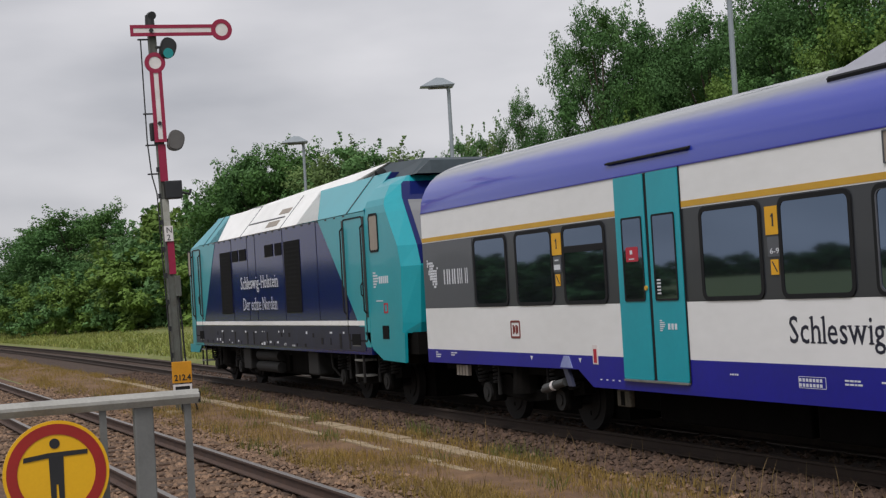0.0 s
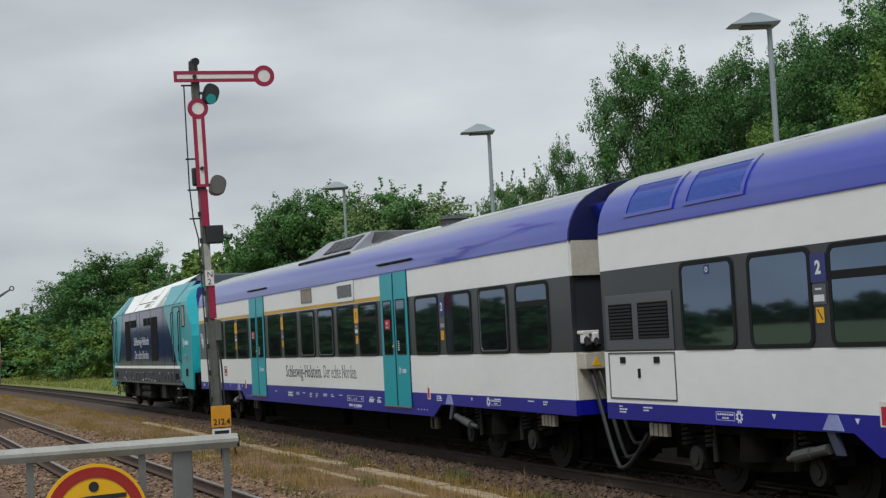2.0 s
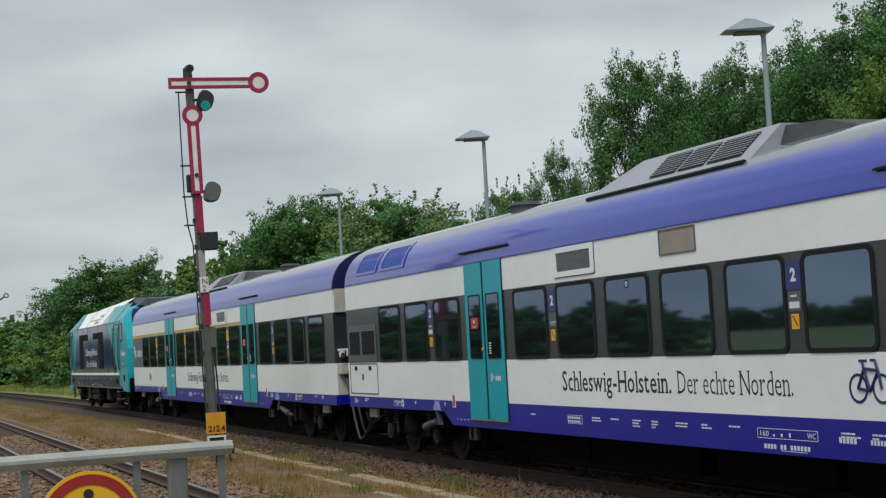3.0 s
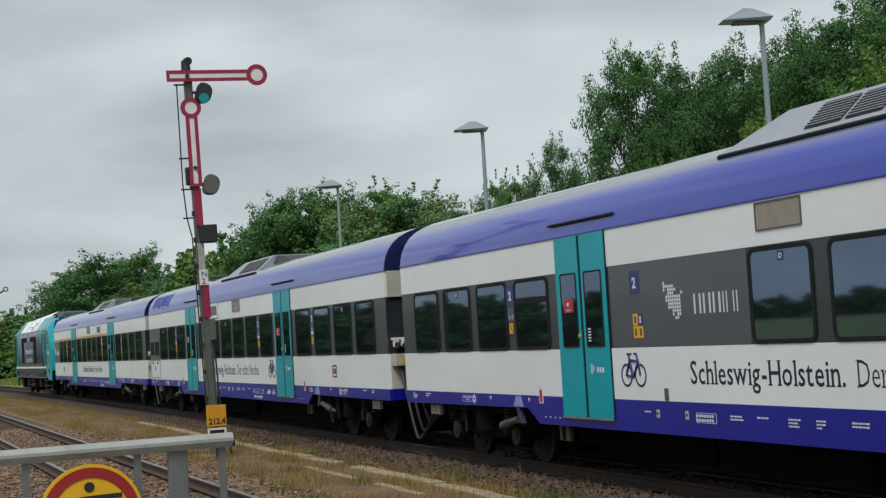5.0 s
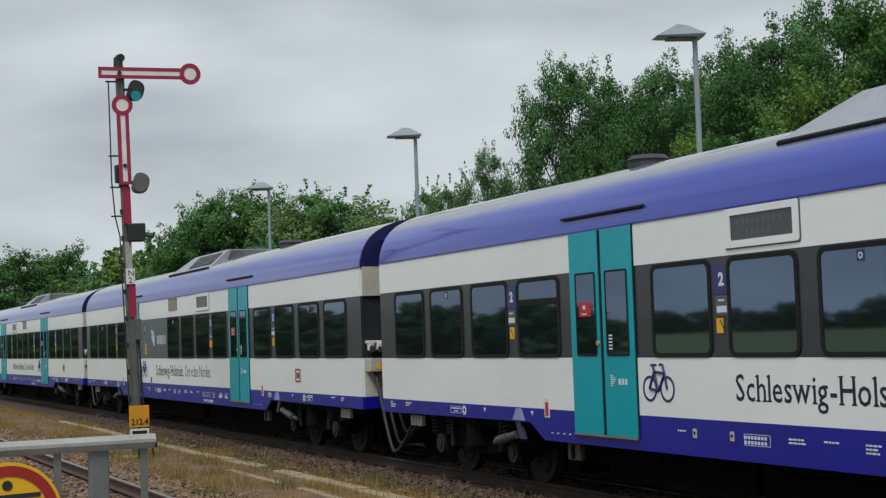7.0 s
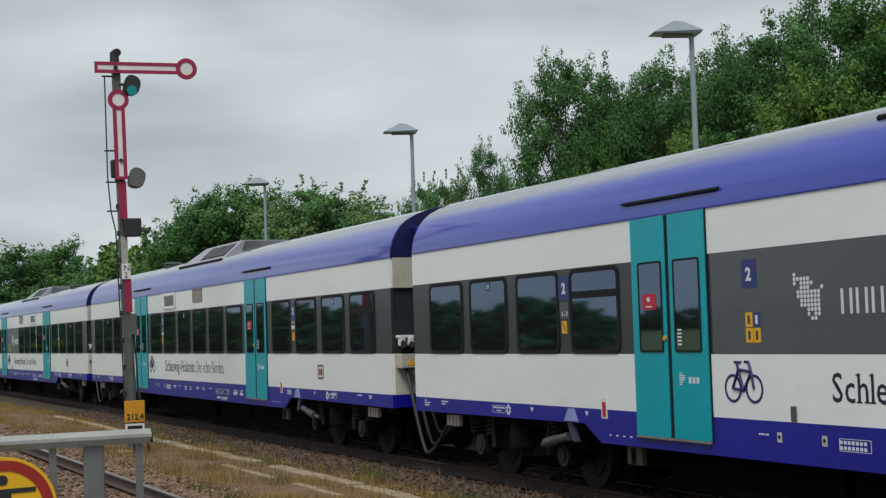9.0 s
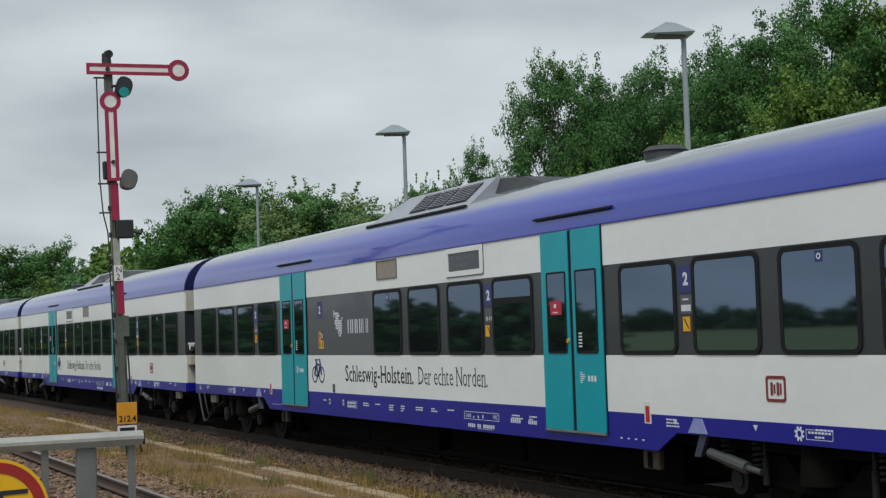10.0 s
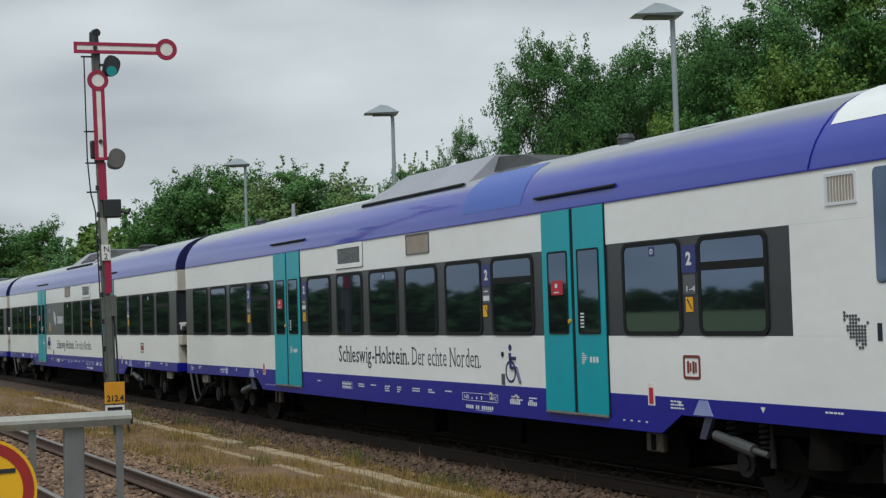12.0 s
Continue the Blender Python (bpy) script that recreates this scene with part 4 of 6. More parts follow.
                for (xa, za), (xb, zb) in ((skin[1], skin[5]), (skin[5], skin[9])):
                    prism(bm, [(-xa, za), (-xa - 0.016, za), (-xb - 0.016, zb), (-xb, zb)], -u - 0.014, -u, "y")
            tagged(part("louvre_slats", bm, ROOFPATCH, lv), kind="stuff")
            bm = bmesh.new()
            for u in (a, b - 0.08):
                for k in range(10):
                    (xa, za), (xb, zb) = skin[k], skin[k + 1]
                    prism(bm, [(-xa + 0.02, za), (-xa - 0.02, za), (-xb - 0.02, zb), (-xb + 0.02, zb)], -u - 0.08, -u, "y")
            for k in (0, 9):
                (xa, za), (xb, zb) = skin[k], skin[k + 1]
                prism(bm, [(-xa + 0.02, za), (-xa - 0.02, za), (-xb - 0.02, zb), (-xb + 0.02, zb)], -b + 0.08, -a - 0.08, "y")
            part("vent_frame", bm, ROOF, lv)
    # vents and destination displays in the white flank
    vent, disp = {"first": (11.72, 14.52), "bike": (11.72, 14.52), "louvre": (13.05, 10.04), "plain": (13.05, 10.04), "cab": (13.1, 10.04)}[kind]
    v = part("vent", ringed(bmesh.new(), rounded(-vent - 0.88, -vent - 0.015, 2.92, 3.235, 0.01, 1), rounded(-vent - 0.865, -vent - 0.03, 2.935, 3.22, 0.01, 1), -HALF - 0.014, -HALF), PANEL, car, "framed air vent")
    bm = cube(-HALF - 0.004, -HALF, -vent - 0.87, -vent - 0.03, 2.935, 3.22)
    for i in range(26):
        box(bm, -HALF - 0.008, -HALF, -vent - 0.86 + i * 0.0315, -vent - 0.848 + i * 0.0315, 2.938, 3.217)
    part("vent_slats", bm, VENT, v, "taupe vent slats")
    d = part("destination_display", ringed(bmesh.new(), rounded(-disp - 1.24, -disp, 2.83, 3.245, 0.02, 2), rounded(-disp - 1.15, -disp - 0.09, 2.905, 3.17, 0.015, 2), -HALF - 0.02, -HALF), WHITE, car, "white framed destination display")
    part("display_screen", cube(-HALF - 0.008, -HALF, -disp - 1.16, -disp - 0.08, 2.90, 3.175), DISPLAY, d, "dark display screen")
    part("display_seam", ringed(bmesh.new(), rounded(-disp - 1.26, -disp + 0.02, 2.815, 3.255, 0.03, 2), rounded(-disp - 1.24, -disp, 2.83, 3.245, 0.02, 2), -HALF - 0.005, -HALF), PANEL, d)
    bm = bmesh.new()
    for i in range(9):
        box(bm, -HALF - 0.0095, -HALF - 0.007, -disp - 0.25 - i * 0.09, -disp - 0.19 - i * 0.09, 3.06, 3.12)
    for i in range(5):
        box(bm, -HALF - 0.0095, -HALF - 0.007, -disp - 0.42 - i * 0.09, -disp - 0.36 - i * 0.09, 2.95, 3.01)
    tagged(part("display_text", bm, PANEL, d), kind="stuff")
    # lettering
    o1, w1, o2, w2 = {"bike": (10.12, 3.02, 13.32, 2.45), "cab": (10.05, 3.04, 13.20, 2.40)}.get(kind, (10.08, 3.06, 13.28, 2.43))
    serif_words("Schleswig-Holstein.", 0.40, LETTER, car, side(o1, 1.23, 0.001), "lettering", w1, "dark blue serif lettering", bold=0.002)
    serif_words("Der echte Norden.", 0.40, LETTER, car, side(o2, 1.23, 0.001), "lettering", w2, "dark blue serif lettering", bold=-0.004)
    # small print on the skirt, in bars
    bm = bmesh.new()
    rnd = random.Random(4)
    x = -HALF - 0.005
    for o in (8.95, 10.95, 11.5, 12.1, 12.6, 13.2, 13.8, 14.4, 16.5, 17.0, 1.0, 20.3, 22.9, 24.2, 24.75, 0.35):
        for k in range(rnd.randint(1, 3)):
            u, z = o, (0.86 if 6 < o < 20 else 0.955) - k * 0.036
            for q in range(rnd.randint(2, 5)):
                ww = rnd.uniform(0.02, 0.07)
                box(bm, x, -HALF, -u - ww, -u, z, z + 0.018)
                u += ww + 0.014
    for o in (5.95, 19.3):
        for q in range(4):
            box(bm, x, -HALF, -o - 0.16 * q - 0.045, -o - 0.16 * q, 0.70, 0.715)
    for i in range(2):
        for q in range(7):
            box(bm, x, -HALF, -10.245 - q * 0.057, -10.208 - q * 0.057, 0.785 + i * 0.052, 0.818 + i * 0.052)
    for i in range(14):
        if i not in (4, 7):
            box(bm, x, -HALF, -15.14 - i * 0.062, -15.10 - i * 0.062, 0.655, 0.705)
    box(bm, x, -HALF, -15.9, -15.42, 0.637, 0.643)
    for i in range(5):
        box(bm, x, -HALF, -16.5 - i * 0.06, -16.46 - i * 0.06, 0.77, 0.83)
        box(bm, x, -HALF, -17.0 - i * 0.05, -16.97 - i * 0.05, 0.77, 0.82)
        if 0 < i < 4:
            box(bm, x, -HALF, -15.16 - i * 0.15, -15.13 - i * 0.15, 0.79, 0.80 + 0.012 * i)
    tagged(part("small_print", bm, PALE, car, "rows of small white print"), kind="stuff")
    bm = ringed(bmesh.new(), rounded(-16.1, -14.98, 0.765, 0.875, 0.005, 1), rounded(-16.094, -14.986, 0.771, 0.869, 0.005, 1), x, -HALF)
    ringed(bm, rounded(-10.65, -10.2, 0.77, 0.89, 0.005, 1), rounded(-10.645, -10.205, 0.775, 0.885, 0.005, 1), x, -HALF)
    part("data_box", bm, PALE, car)
    words("160", 0.085, PALE, car, side(15.01, 0.79, 0.001), "speed_figure", 0.16)
    words("WC", 0.085, PALE, car, side(15.91, 0.79, 0.001), "lettering", 0.15)
    for o in (5.78, 19.85):
        g = part("extinguisher_mark", cube(-HALF - 0.006, -HALF, -o - 0.14, -o, 0.90, 1.15), SIGWHITE, car, "small red and white flap")
        part("red_flap", cube(-HALF - 0.010, -HALF, -o - 0.11, -o - 0.03, 0.92, 1.10), RED, g)
    # company mark: red outlined plate
    o = {"first": 3.3, "cab": 20.57}.get(kind, 22.15)
    pm = part("company_plate", ringed(bmesh.new(), rounded(-o - 0.32, -o, 1.215, 1.475, 0.03, 2), rounded(-o - 0.29, -o - 0.03, 1.245, 1.445, 0.015, 2), -HALF - 0.006, -HALF), PLATERED, car, "red outlined company plate")
    bm = cube(-HALF - 0.006, -HALF, -o - 0.11, -o - 0.075, 1.28, 1.41)
    box(bm, -HALF - 0.006, -HALF, -o - 0.15, -o - 0.125, 1.30, 1.39)
    box(bm, -HALF - 0.006, -HALF, -o - 0.21, -o - 0.175, 1.28, 1.41)
    box(bm, -HALF - 0.006, -HALF, -o - 0.25, -o - 0.225, 1.29, 1.40)
    part("company_bars", bm, PLATERED, pm)
    # pictograms on the white flank
    if kind in ("bike", "plain", "louvre"):
        u = {"bike": 8.36, "plain": 8.23, "louvre": 16.66}[kind]
        bm = bmesh.new()
        f = -HALF - 0.005
        for c in (0.17, 0.54):
            ringed(bm, circle(-u - c, 1.325, 0.15, 20), circle(-u - c, 1.325, 0.122, 20), f, -HALF)
        p = {"a": (-u - 0.17, 1.325), "b": (-u - 0.36, 1.30), "c": (-u - 0.28, 1.52), "d": (-u - 0.50, 1.50), "e": (-u - 0.54, 1.325), "s": (-u - 0.26, 1.585), "h": (-u - 0.46, 1.60)}
        for s, t in ("ab", "ac", "bc", "cd", "bd", "de", "cs", "dh"):
            rod(bm, (f, *p[s]), (f, *p[t]), 0.016, seg=6)
        box(bm, f, -HALF, -u - 0.33, -u - 0.20, 1.585, 1.61)
        box(bm, f, -HALF, -u - 0.46, -u - 0.38, 1.59, 1.615)
        part("bicycle_pictogram", bm, PICTO, car, "dark blue bicycle pictogram")
    if kind == "cab":
        bm = bmesh.new()
        f = -HALF - 0.005
        ringed(bm, circle(-16.5, 1.20, 0.15, 20), circle(-16.5, 1.20, 0.12, 20), f, -HALF)
        prism(bm, circle(-16.5, 1.52, 0.045, 12), f, -HALF)
        for s, t in (((-16.5, 1.45), (-16.52, 1.25)), ((-16.52, 1.25), (-16.68, 1.25)), ((-16.68, 1.25), (-16.78, 1.06)), ((-16.5, 1.38), (-16.66, 1.38))):
            rod(bm, (f, *s), (f, *t), 0.022, seg=6)
        part("wheelchair_pictogram", bm, PICTO, car, "dark blue wheelchair pictogram")
        part("small_light", rod(bmesh.new(), (-HALF - 0.012, -16.28, 1.43), (-HALF, -16.28, 1.43), 0.035), RUBBER, car)
    # roof units
    prof0 = [(-1.06, 3.88), (-0.55, 4.34), (0.55, 4.34), (1.06, 3.88)]
    bm = bmesh.new()
    rows = [[bm.verts.new((x * k, -o, z if k == 1 else 4.02 + (z - 4.02) * 0.02 if z > 4 else z)) for x, z in prof0] for o, k in ((10.4, 0.999), (11.3, 1), (14.6, 1))]
    for v4, (x, z) in zip(rows[0], [(-1.06, 3.885), (-0.62, 4.09), (0.62, 4.09), (1.06, 3.885)]):
        v4.co.x, v4.co.z = x, z
    for a, b in zip(rows, rows[1:]):
        for i in range(3):
            bm.faces.new((a[i], a[i + 1], b[i + 1], b[i]))
    bm.faces.new(rows[0])
    bm.faces.new(rows[-1])
    unit = part("roof_air_conditioner", bm, ROOFGREY, car, "pale grey roof air-conditioning unit")
    if kind != "cab":
        slope = Vector((0.51, 0, 0.46)).normalized()
        for a, b in ((12.1, 12.75), (12.83, 13.45), (13.53, 14.3)):
            bm = bmesh.new()
            pts = [Vector((-1.06, 0, 3.88)) + slope * s for s in (0.16, 0.6)]
            nrm = Vector((-0.46, 0, 0.51)).normalized() * 0.012
            vs = [bm.verts.new((p.x + nrm.x, -o, p.z + nrm.z)) for p, o in ((pts[0], a), (pts[1], a), (pts[1], b), (pts[0], b))]
            bm.faces.new(vs)
            bmesh.ops.solidify(bm, geom=bm.faces[:], thickness=0.01)
            part("intake_grille", bm, DARKROOF, unit, "dark air intake grille")
            bm = bmesh.new()
            for i in range(8):
                p = Vector((-1.06, 0, 3.88)) + slope * (0.2 + i * 0.05) + nrm * 1.6
                rod(bm, (p.x, -a, p.z), (p.x, -b, p.z), 0.007, seg=4)
            part("grille_mesh", bm, ROOFGREY, unit)
    part("unit_base", tube(bmesh.new(), [(-1.09, -10.6, 3.88), (-1.09, -14.6, 3.88)], 0.035, 6), RUBBER, unit)
    bm = bmesh.new()
    rows = [[(-0.62, 4.0), (-0.5, 4.31), (0.5, 4.31), (0.62, 4.0)], [(-0.62, 4.0), (-0.45, 4.27), (0.45, 4.27), (0.62, 4.0)], [(-0.62, 4.0), (-0.5, 4.10), (0.5, 4.10), (0.62, 4.0)]]
    rows = [[bm.verts.new((x, -o, z)) for x, z in r] for r, o in zip(rows, (14.6, 15.3, 16.0))]
    for a, b in zip(rows, rows[1:]):
        for i in range(3):
            bm.faces.new((a[i], a[i + 1], b[i + 1], b[i]))
    part("roof_fairing", bm, DARKROOF, car, "dark fairing behind the roof unit")
    size = 0.36 if kind != "cab" else 0.15
    for o in ((18.9,) if kind in ("first", "bike") else (6.9,) if kind in ("plain", "louvre") else (17.9, 2.6)):
        bm = rod(bmesh.new(), (-0.35, -o, 4.08), (-0.35, -o, 4.18), size * 0.75, size * 0.75, 20)
        rod(bm, (-0.35, -o, 4.18), (-0.35, -o, 4.24), size * 0.82, size * 0.6, 20)
        part("roof_ventilator", bm, DARKROOF, car, "round dark roof ventilator")
    if kind == "cab":
        part("antenna", rod(bmesh.new(), (-0.2, -4.4, 4.1), (-0.2, -4.4, 4.43), 0.045, 0.035), ROOFGREY, car, "pale stub antenna")
        # the driving end
        bm = bmesh.new()
        rows = []
        for o, kx, top in ((LEN, 1.0, 1.0), (LEN + 0.6, 0.97, 0.95), (LEN + 1.1, 0.86, 0.82), (LEN + 1.3, 0.7, 0.7)):
            pr = [(-1.40, 0.7), (-1.40, 3.26), (-1.19, 3.79), (-0.68, 4.06), (0.68, 4.06), (1.19, 3.79), (1.40, 3.26), (1.40, 0.7)]
            rows.append([bm.verts.new((x * kx, -o, 0.7 + (z - 0.7) * top)) for x, z in pr])
        for a, b in zip(rows, rows[1:]):
            for i in range(7):
                bm.faces.new((a[i], a[i + 1], b[i + 1], b[i]))
        bm.faces.new(rows[-1])
        bm.faces.new(rows[0])
        part("driving_cab", bm, WHITE, car, "white driving cab nose")
        cr = [(x, z + 0.008) for x, z in ARC[3:]]
        part("cab_roof", arc_shell(bmesh.new(), 23.0, LEN, cr), WHITE, car, "white cab roof")
        part("cab_window", prism(bmesh.new(), rounded(-24.7, -23.68, 2.16, 3.2, 0.05), -HALF - 0.008, -HALF), GLASS, car, "dark cab side window")
        g = part("cab_grille", ringed(bmesh.new(), rounded(-23.46, -23.02, 2.90, 3.20, 0.01, 1), rounded(-23.43, -23.05, 2.93, 3.17, 0.01, 1), -HALF - 0.012, -HALF), PALE, car, "pale louvred grille")
        bm = bmesh.new()
        for i in range(9):
            box(bm, -HALF - 0.010, -HALF, -23.42 + i * 0.042, -23.40 + i * 0.042, 2.93, 3.17)
        part("grille_slats", bm, VENT, g)
        bm = dot_map(bmesh.new(), 23.20, 1.90, 0.75)
        part("operator_mark", bm, PANEL, car, "grey dotted operator mark")
        bm = bmesh.new()
        for j in range(5):
            box(bm, -HALF - 0.005, -HALF, -23.72 - j * 0.15, -23.66 - j * 0.15, 1.64, 1.80)
        part("operator_wordmark", bm, LETTER, car)
        part("roof_seam", tube(bmesh.new(), [(-x - 0.006, -23.0 + (0.22 - 0.22 * i / 6), z) for i, (x, z) in enumerate(ARC[:7])], 0.008, 5), SKIRT, car)
    return car


COACHES = [coach("first", "white and blue first-class coach with a gold stripe and turquoise doors"),
           coach("louvre", "white and blue coach with louvred equipment panel and turquoise doors"),
           coach("bike", "white and blue coach with bicycle pictogram and grey panel"),
           coach("plain", "white and blue coach with a full row of tinted windows"),
           coach("bike", "white and blue coach with bicycle pictogram and grey panel"),
           coach("cab", "white and blue driving coach with wheelchair pictogram at the train's tail")]


def locomotive():
    loco = root("diesel_locomotive", "turquoise, navy and white diesel locomotive at the head of the train", "locomotive")
    W = 1.49

    def loft(name, rows, mat, label="", caps=True):
        bm = bmesh.new()
        vs = []
        for o, w, zs, zt, wt in rows:
            pr = [(-w, 0.86), (-w, zs), (-wt, zt), (wt, zt), (w, zs), (w, 0.86)]
            vs.append([bm.verts.new((x, -o, z)) for x, z in pr])
        for a, b in zip(vs, vs[1:]):
            for i in range(5):
                bm.faces.new((a[i], a[i + 1], b[i + 1], b[i]))
        if caps:
            bm.faces.new(vs[0])
            bm.faces.new(vs[-1])
        return part(name, bm, mat, loco, label)
    front = [(0.0, 1.22, 2.2, 2.3, 1.0), (0.25, 1.44, 2.9, 3.1, 1.1), (0.75, W, 3.46, 3.9, 1.0), (1.7, W, 3.5, 4.2, 0.9)]
    loft("cab_front", front, TEALHI, "turquoise leading cab")
    # trailing cab, in level slices: height, half width, side corner, half width of the face, face
    slices = [(1.27, W, 16.62, 1.24, 16.88), (1.45, W, 16.66, 1.26, 16.95), (2.42, W, 16.72, 1.26, 17.08), (2.78, W, 16.60, 1.25, 16.90), (3.40, W, 16.12, 1.22, 16.40),
              (3.54, 1.47, 16.00, 1.21, 16.28), (3.66, 1.42, 15.92, 1.20, 16.18), (3.90, 1.24, 15.74, 1.12, 15.98), (4.06, 1.0, 15.50, 0.92, 15.82)]
    bm = bmesh.new()
    rings = [[bm.verts.new((x, -o, z)) for x, o in ((-w, 14.99), (-w, a), (-f, b), (f, b), (w, a), (w, 14.99))] for z, w, a, f, b in slices]
    for p, q in zip(rings, rings[1:]):
        for i in range(6):
            bm.faces.new((p[i], p[(i + 1) % 6], q[(i + 1) % 6], q[i]))
    bm.faces.new(rings[0])
    bm.faces.new(rings[-1])
    bmesh.ops.bevel(bm, geom=[e for e in bm.edges if e.calc_face_angle(0) > 0.3 and all(v.co.y < -15.3 for v in e.verts)], offset=0.05, segments=2, affect="EDGES")
    part("cab_rear", bm, TEALHI, loco, "turquoise trailing cab")

    def on_face(z, proud):
        zs = [q[0] for q in slices]
        return float(np.interp(z, zs, [q[4] for q in slices])) + proud, float(np.interp(z, zs, [q[3] for q in slices]))

    def face_sheet(name, z0, z1, inset, proud, mat, label):
        b = bmesh.new()
        lv = [z0] + [q[0] for q in slices if z0 < q[0] < z1] + [z1]
        rows = []
        for z in lv:
            o, f = on_face(z, proud)
            rows.append([b.verts.new((x, -oo, z)) for x, oo in ((-f + inset, o), (f - inset, o), (f - inset, o - proud - 0.02), (-f + inset, o - proud - 0.02))])
        for p, q in zip(rows, rows[1:]):
            for i in range(4):
                b.faces.new((p[i], p[(i + 1) % 4], q[(i + 1) % 4], q[i]))
        b.faces.new(rows[0])
        b.faces.new(rows[-1])
        return part(name, b, mat, loco, label)
    face_sheet("face_panel", 2.45, 3.95, 0.01, 0.008, NAVY, "navy face of the trailing cab")
    face_sheet("windscreen", 2.80, 3.60, 0.10, 0.02, SCREEN, "bright windscreen mirroring the sky")
    loft("engine_housing", [(1.703, W - 0.003, 3.497, 4.197, 0.897), (14.997, W - 0.003, 3.497, 4.197, 0.897)], NAVY, "navy engine room flank")
    # painted flashes and roof fields as thin sheets
    n = Vector((-0.70, 0, 0.59)).normalized()

    def roof_field(o0, o1, mat, name, s0=0.0, s1=1.0):
        a, b = Vector((-W, 0, 3.5)), Vector((-0.9, 0, 4.2))
        p, q = a + (b - a) * s0, a + (b - a) * s1
        bm = prism(bmesh.new(), [(p.x, p.z), (p.x + n.x * 0.014, p.z + n.z * 0.014), (q.x + n.x * 0.014, q.z + n.z * 0.014), (q.x, q.z)], -o1, -o0, "y")
        bmesh.ops.recalc_face_normals(bm, faces=bm.faces[:])
        return part(name, bm, mat, loco)
    roof_field(1.72, 3.0, TEALHI, "roof_panel")
    roof_field(3.0, 10.75, LOCOROOF, "roof_panel")["label"] = "white roof slope"
    roof_field(10.75, 14.98, TEALHI, "roof_panel")
    # white wedge where the turquoise field begins on a slant
    a3, b3 = Vector((-W, 0, 3.5)) + n * 0.018, Vector((-0.9, 0, 4.2)) + n * 0.018
    for o0, o1, m in ((10.75, 12.25, LOCOROOF), (3.0, 3.9, TEALHI)):
        b = bmesh.new()
        b.faces.new([b.verts.new(v) for v in ((a3.x, -o0, a3.z), (a3.x, -o1, a3.z), (b3.x, -o0, b3.z))])
        bmesh.ops.solidify(b, geom=b.faces[:], thickness=0.012)
        part("roof_wedge", b, m, loco)
    b = bmesh.new()
    lo = [b.verts.new(v) for v in ((-0.9, -3.2, 4.19), (0.9, -3.2, 4.19), (0.9, -12.6, 4.19), (-0.9, -12.6, 4.19))]
    hi = [b.verts.new(v) for v in ((-0.62, -4.6, 4.30), (0.62, -4.6, 4.30), (0.62, -14.1, 4.46), (-0.62, -14.1, 4.46))]
    b.faces.new(hi)
    for i in range(4):
        b.faces.new((lo[i], lo[(i + 1) % 4], hi[(i + 1) % 4], hi[i]))
    part("upper_roof", b, LOCOROOF, loco, "raised white roof over the engine")
    up_n = Vector((-0.25, 0, 0.29)).normalized()
    for o0, o1, m in ((4.3, 5.2, DARKROOF),):
        b = bmesh.new()
        zt = 4.30 + 0.16 * (o0 - 4.6) / 9.5
        p0, p1 = Vector((-0.84, 0, 4.225)), Vector((-0.66, 0, zt - 0.01))
        vs = [b.verts.new((p.x + up_n.x * 0.02, -o, p.z + up_n.z * 0.02)) for p, o in ((p0, o0), (p1, o0 + 0.5), (p1, o1 + 0.5), (p0, o1))]
        b.faces.new(vs)
        bmesh.ops.solidify(b, geom=b.faces[:], thickness=0.02)
        part("roof_vent", b, m, loco, "louvred roof vent")
    part("roof_deck", cube(-0.92, 0.92, -14.9, -1.8, 4.185, 4.2), LOCOROOF, loco, "white roof deck")
    for o0, o1, s0, s1, m in ((6.2, 9.2, 0.36, 0.40, DARKROOF), (8.1, 9.0, 0.12, 0.3, VENT), (8.5, 9.3, 0.5, 0.66, VENT), (6.1, 6.13, 0.0, 1.0, PANEL), (9.5, 9.53, 0.0, 1.0, PANEL), (14.0, 14.06, 0.0, 1.0, DARKROOF), (2.4, 2.46, 0.0, 1.0, DARKROOF)):
        g = roof_field(o0, o1, m, "roof_vent", s0, s1)
        g.location = Vector((n.x, 0, n.z)) * 0.008
    bm = bmesh.new()
    for i in range(22):
        box(bm, -W - 0.008, -W + 0.03, -2.2 - i * 0.55 - 0.12, -2.2 - i * 0.55, 3.46, 3.49)
    part("roof_bolts", bm, DARKROOF, loco)
    x = -W - 0.004
    part("teal_flash", prism(bmesh.new(), [(-12.2, 3.495), (-15.0, 3.495), (-15.0, 1.0), (-14.75, 1.0), (-14.2, 1.6)], x, -W), TEALHI, loco, "slanting turquoise flash")
    part("teal_flash", prism(bmesh.new(), [(-1.7, 3.495), (-3.5, 3.495), (-1.95, 1.45), (-1.7, 1.3)], x, -W), TEALHI, loco, "slanting turquoise flash")
    part("white_stripe", cube(x - 0.004, -W, -14.7, -1.0, 1.40, 1.49), LOCOROOF, loco, "white waist stripe")
    part("solebar", cube(x - 0.002, -W, -14.69, -0.9, 0.93, 1.38), SOLEBAR, loco, "dark blue-grey solebar")
    bm = bmesh.new()
    rnd = random.Random(7)
    for i in range(22):
        o = 1.6 + i * 0.58
        box(bm, x - 0.008, -W, -o - rnd.uniform(0.04, 0.14), -o, 0.95 + rnd.choice((0, 0.2)), 1.0 + rnd.choice((0, 0.22)) + 0.02)
    bw = bmesh.new()
    for i in range(26):
        o, z = 2.0 + rnd.uniform(0, 12), rnd.choice((0.95, 1.0, 1.22, 1.24))
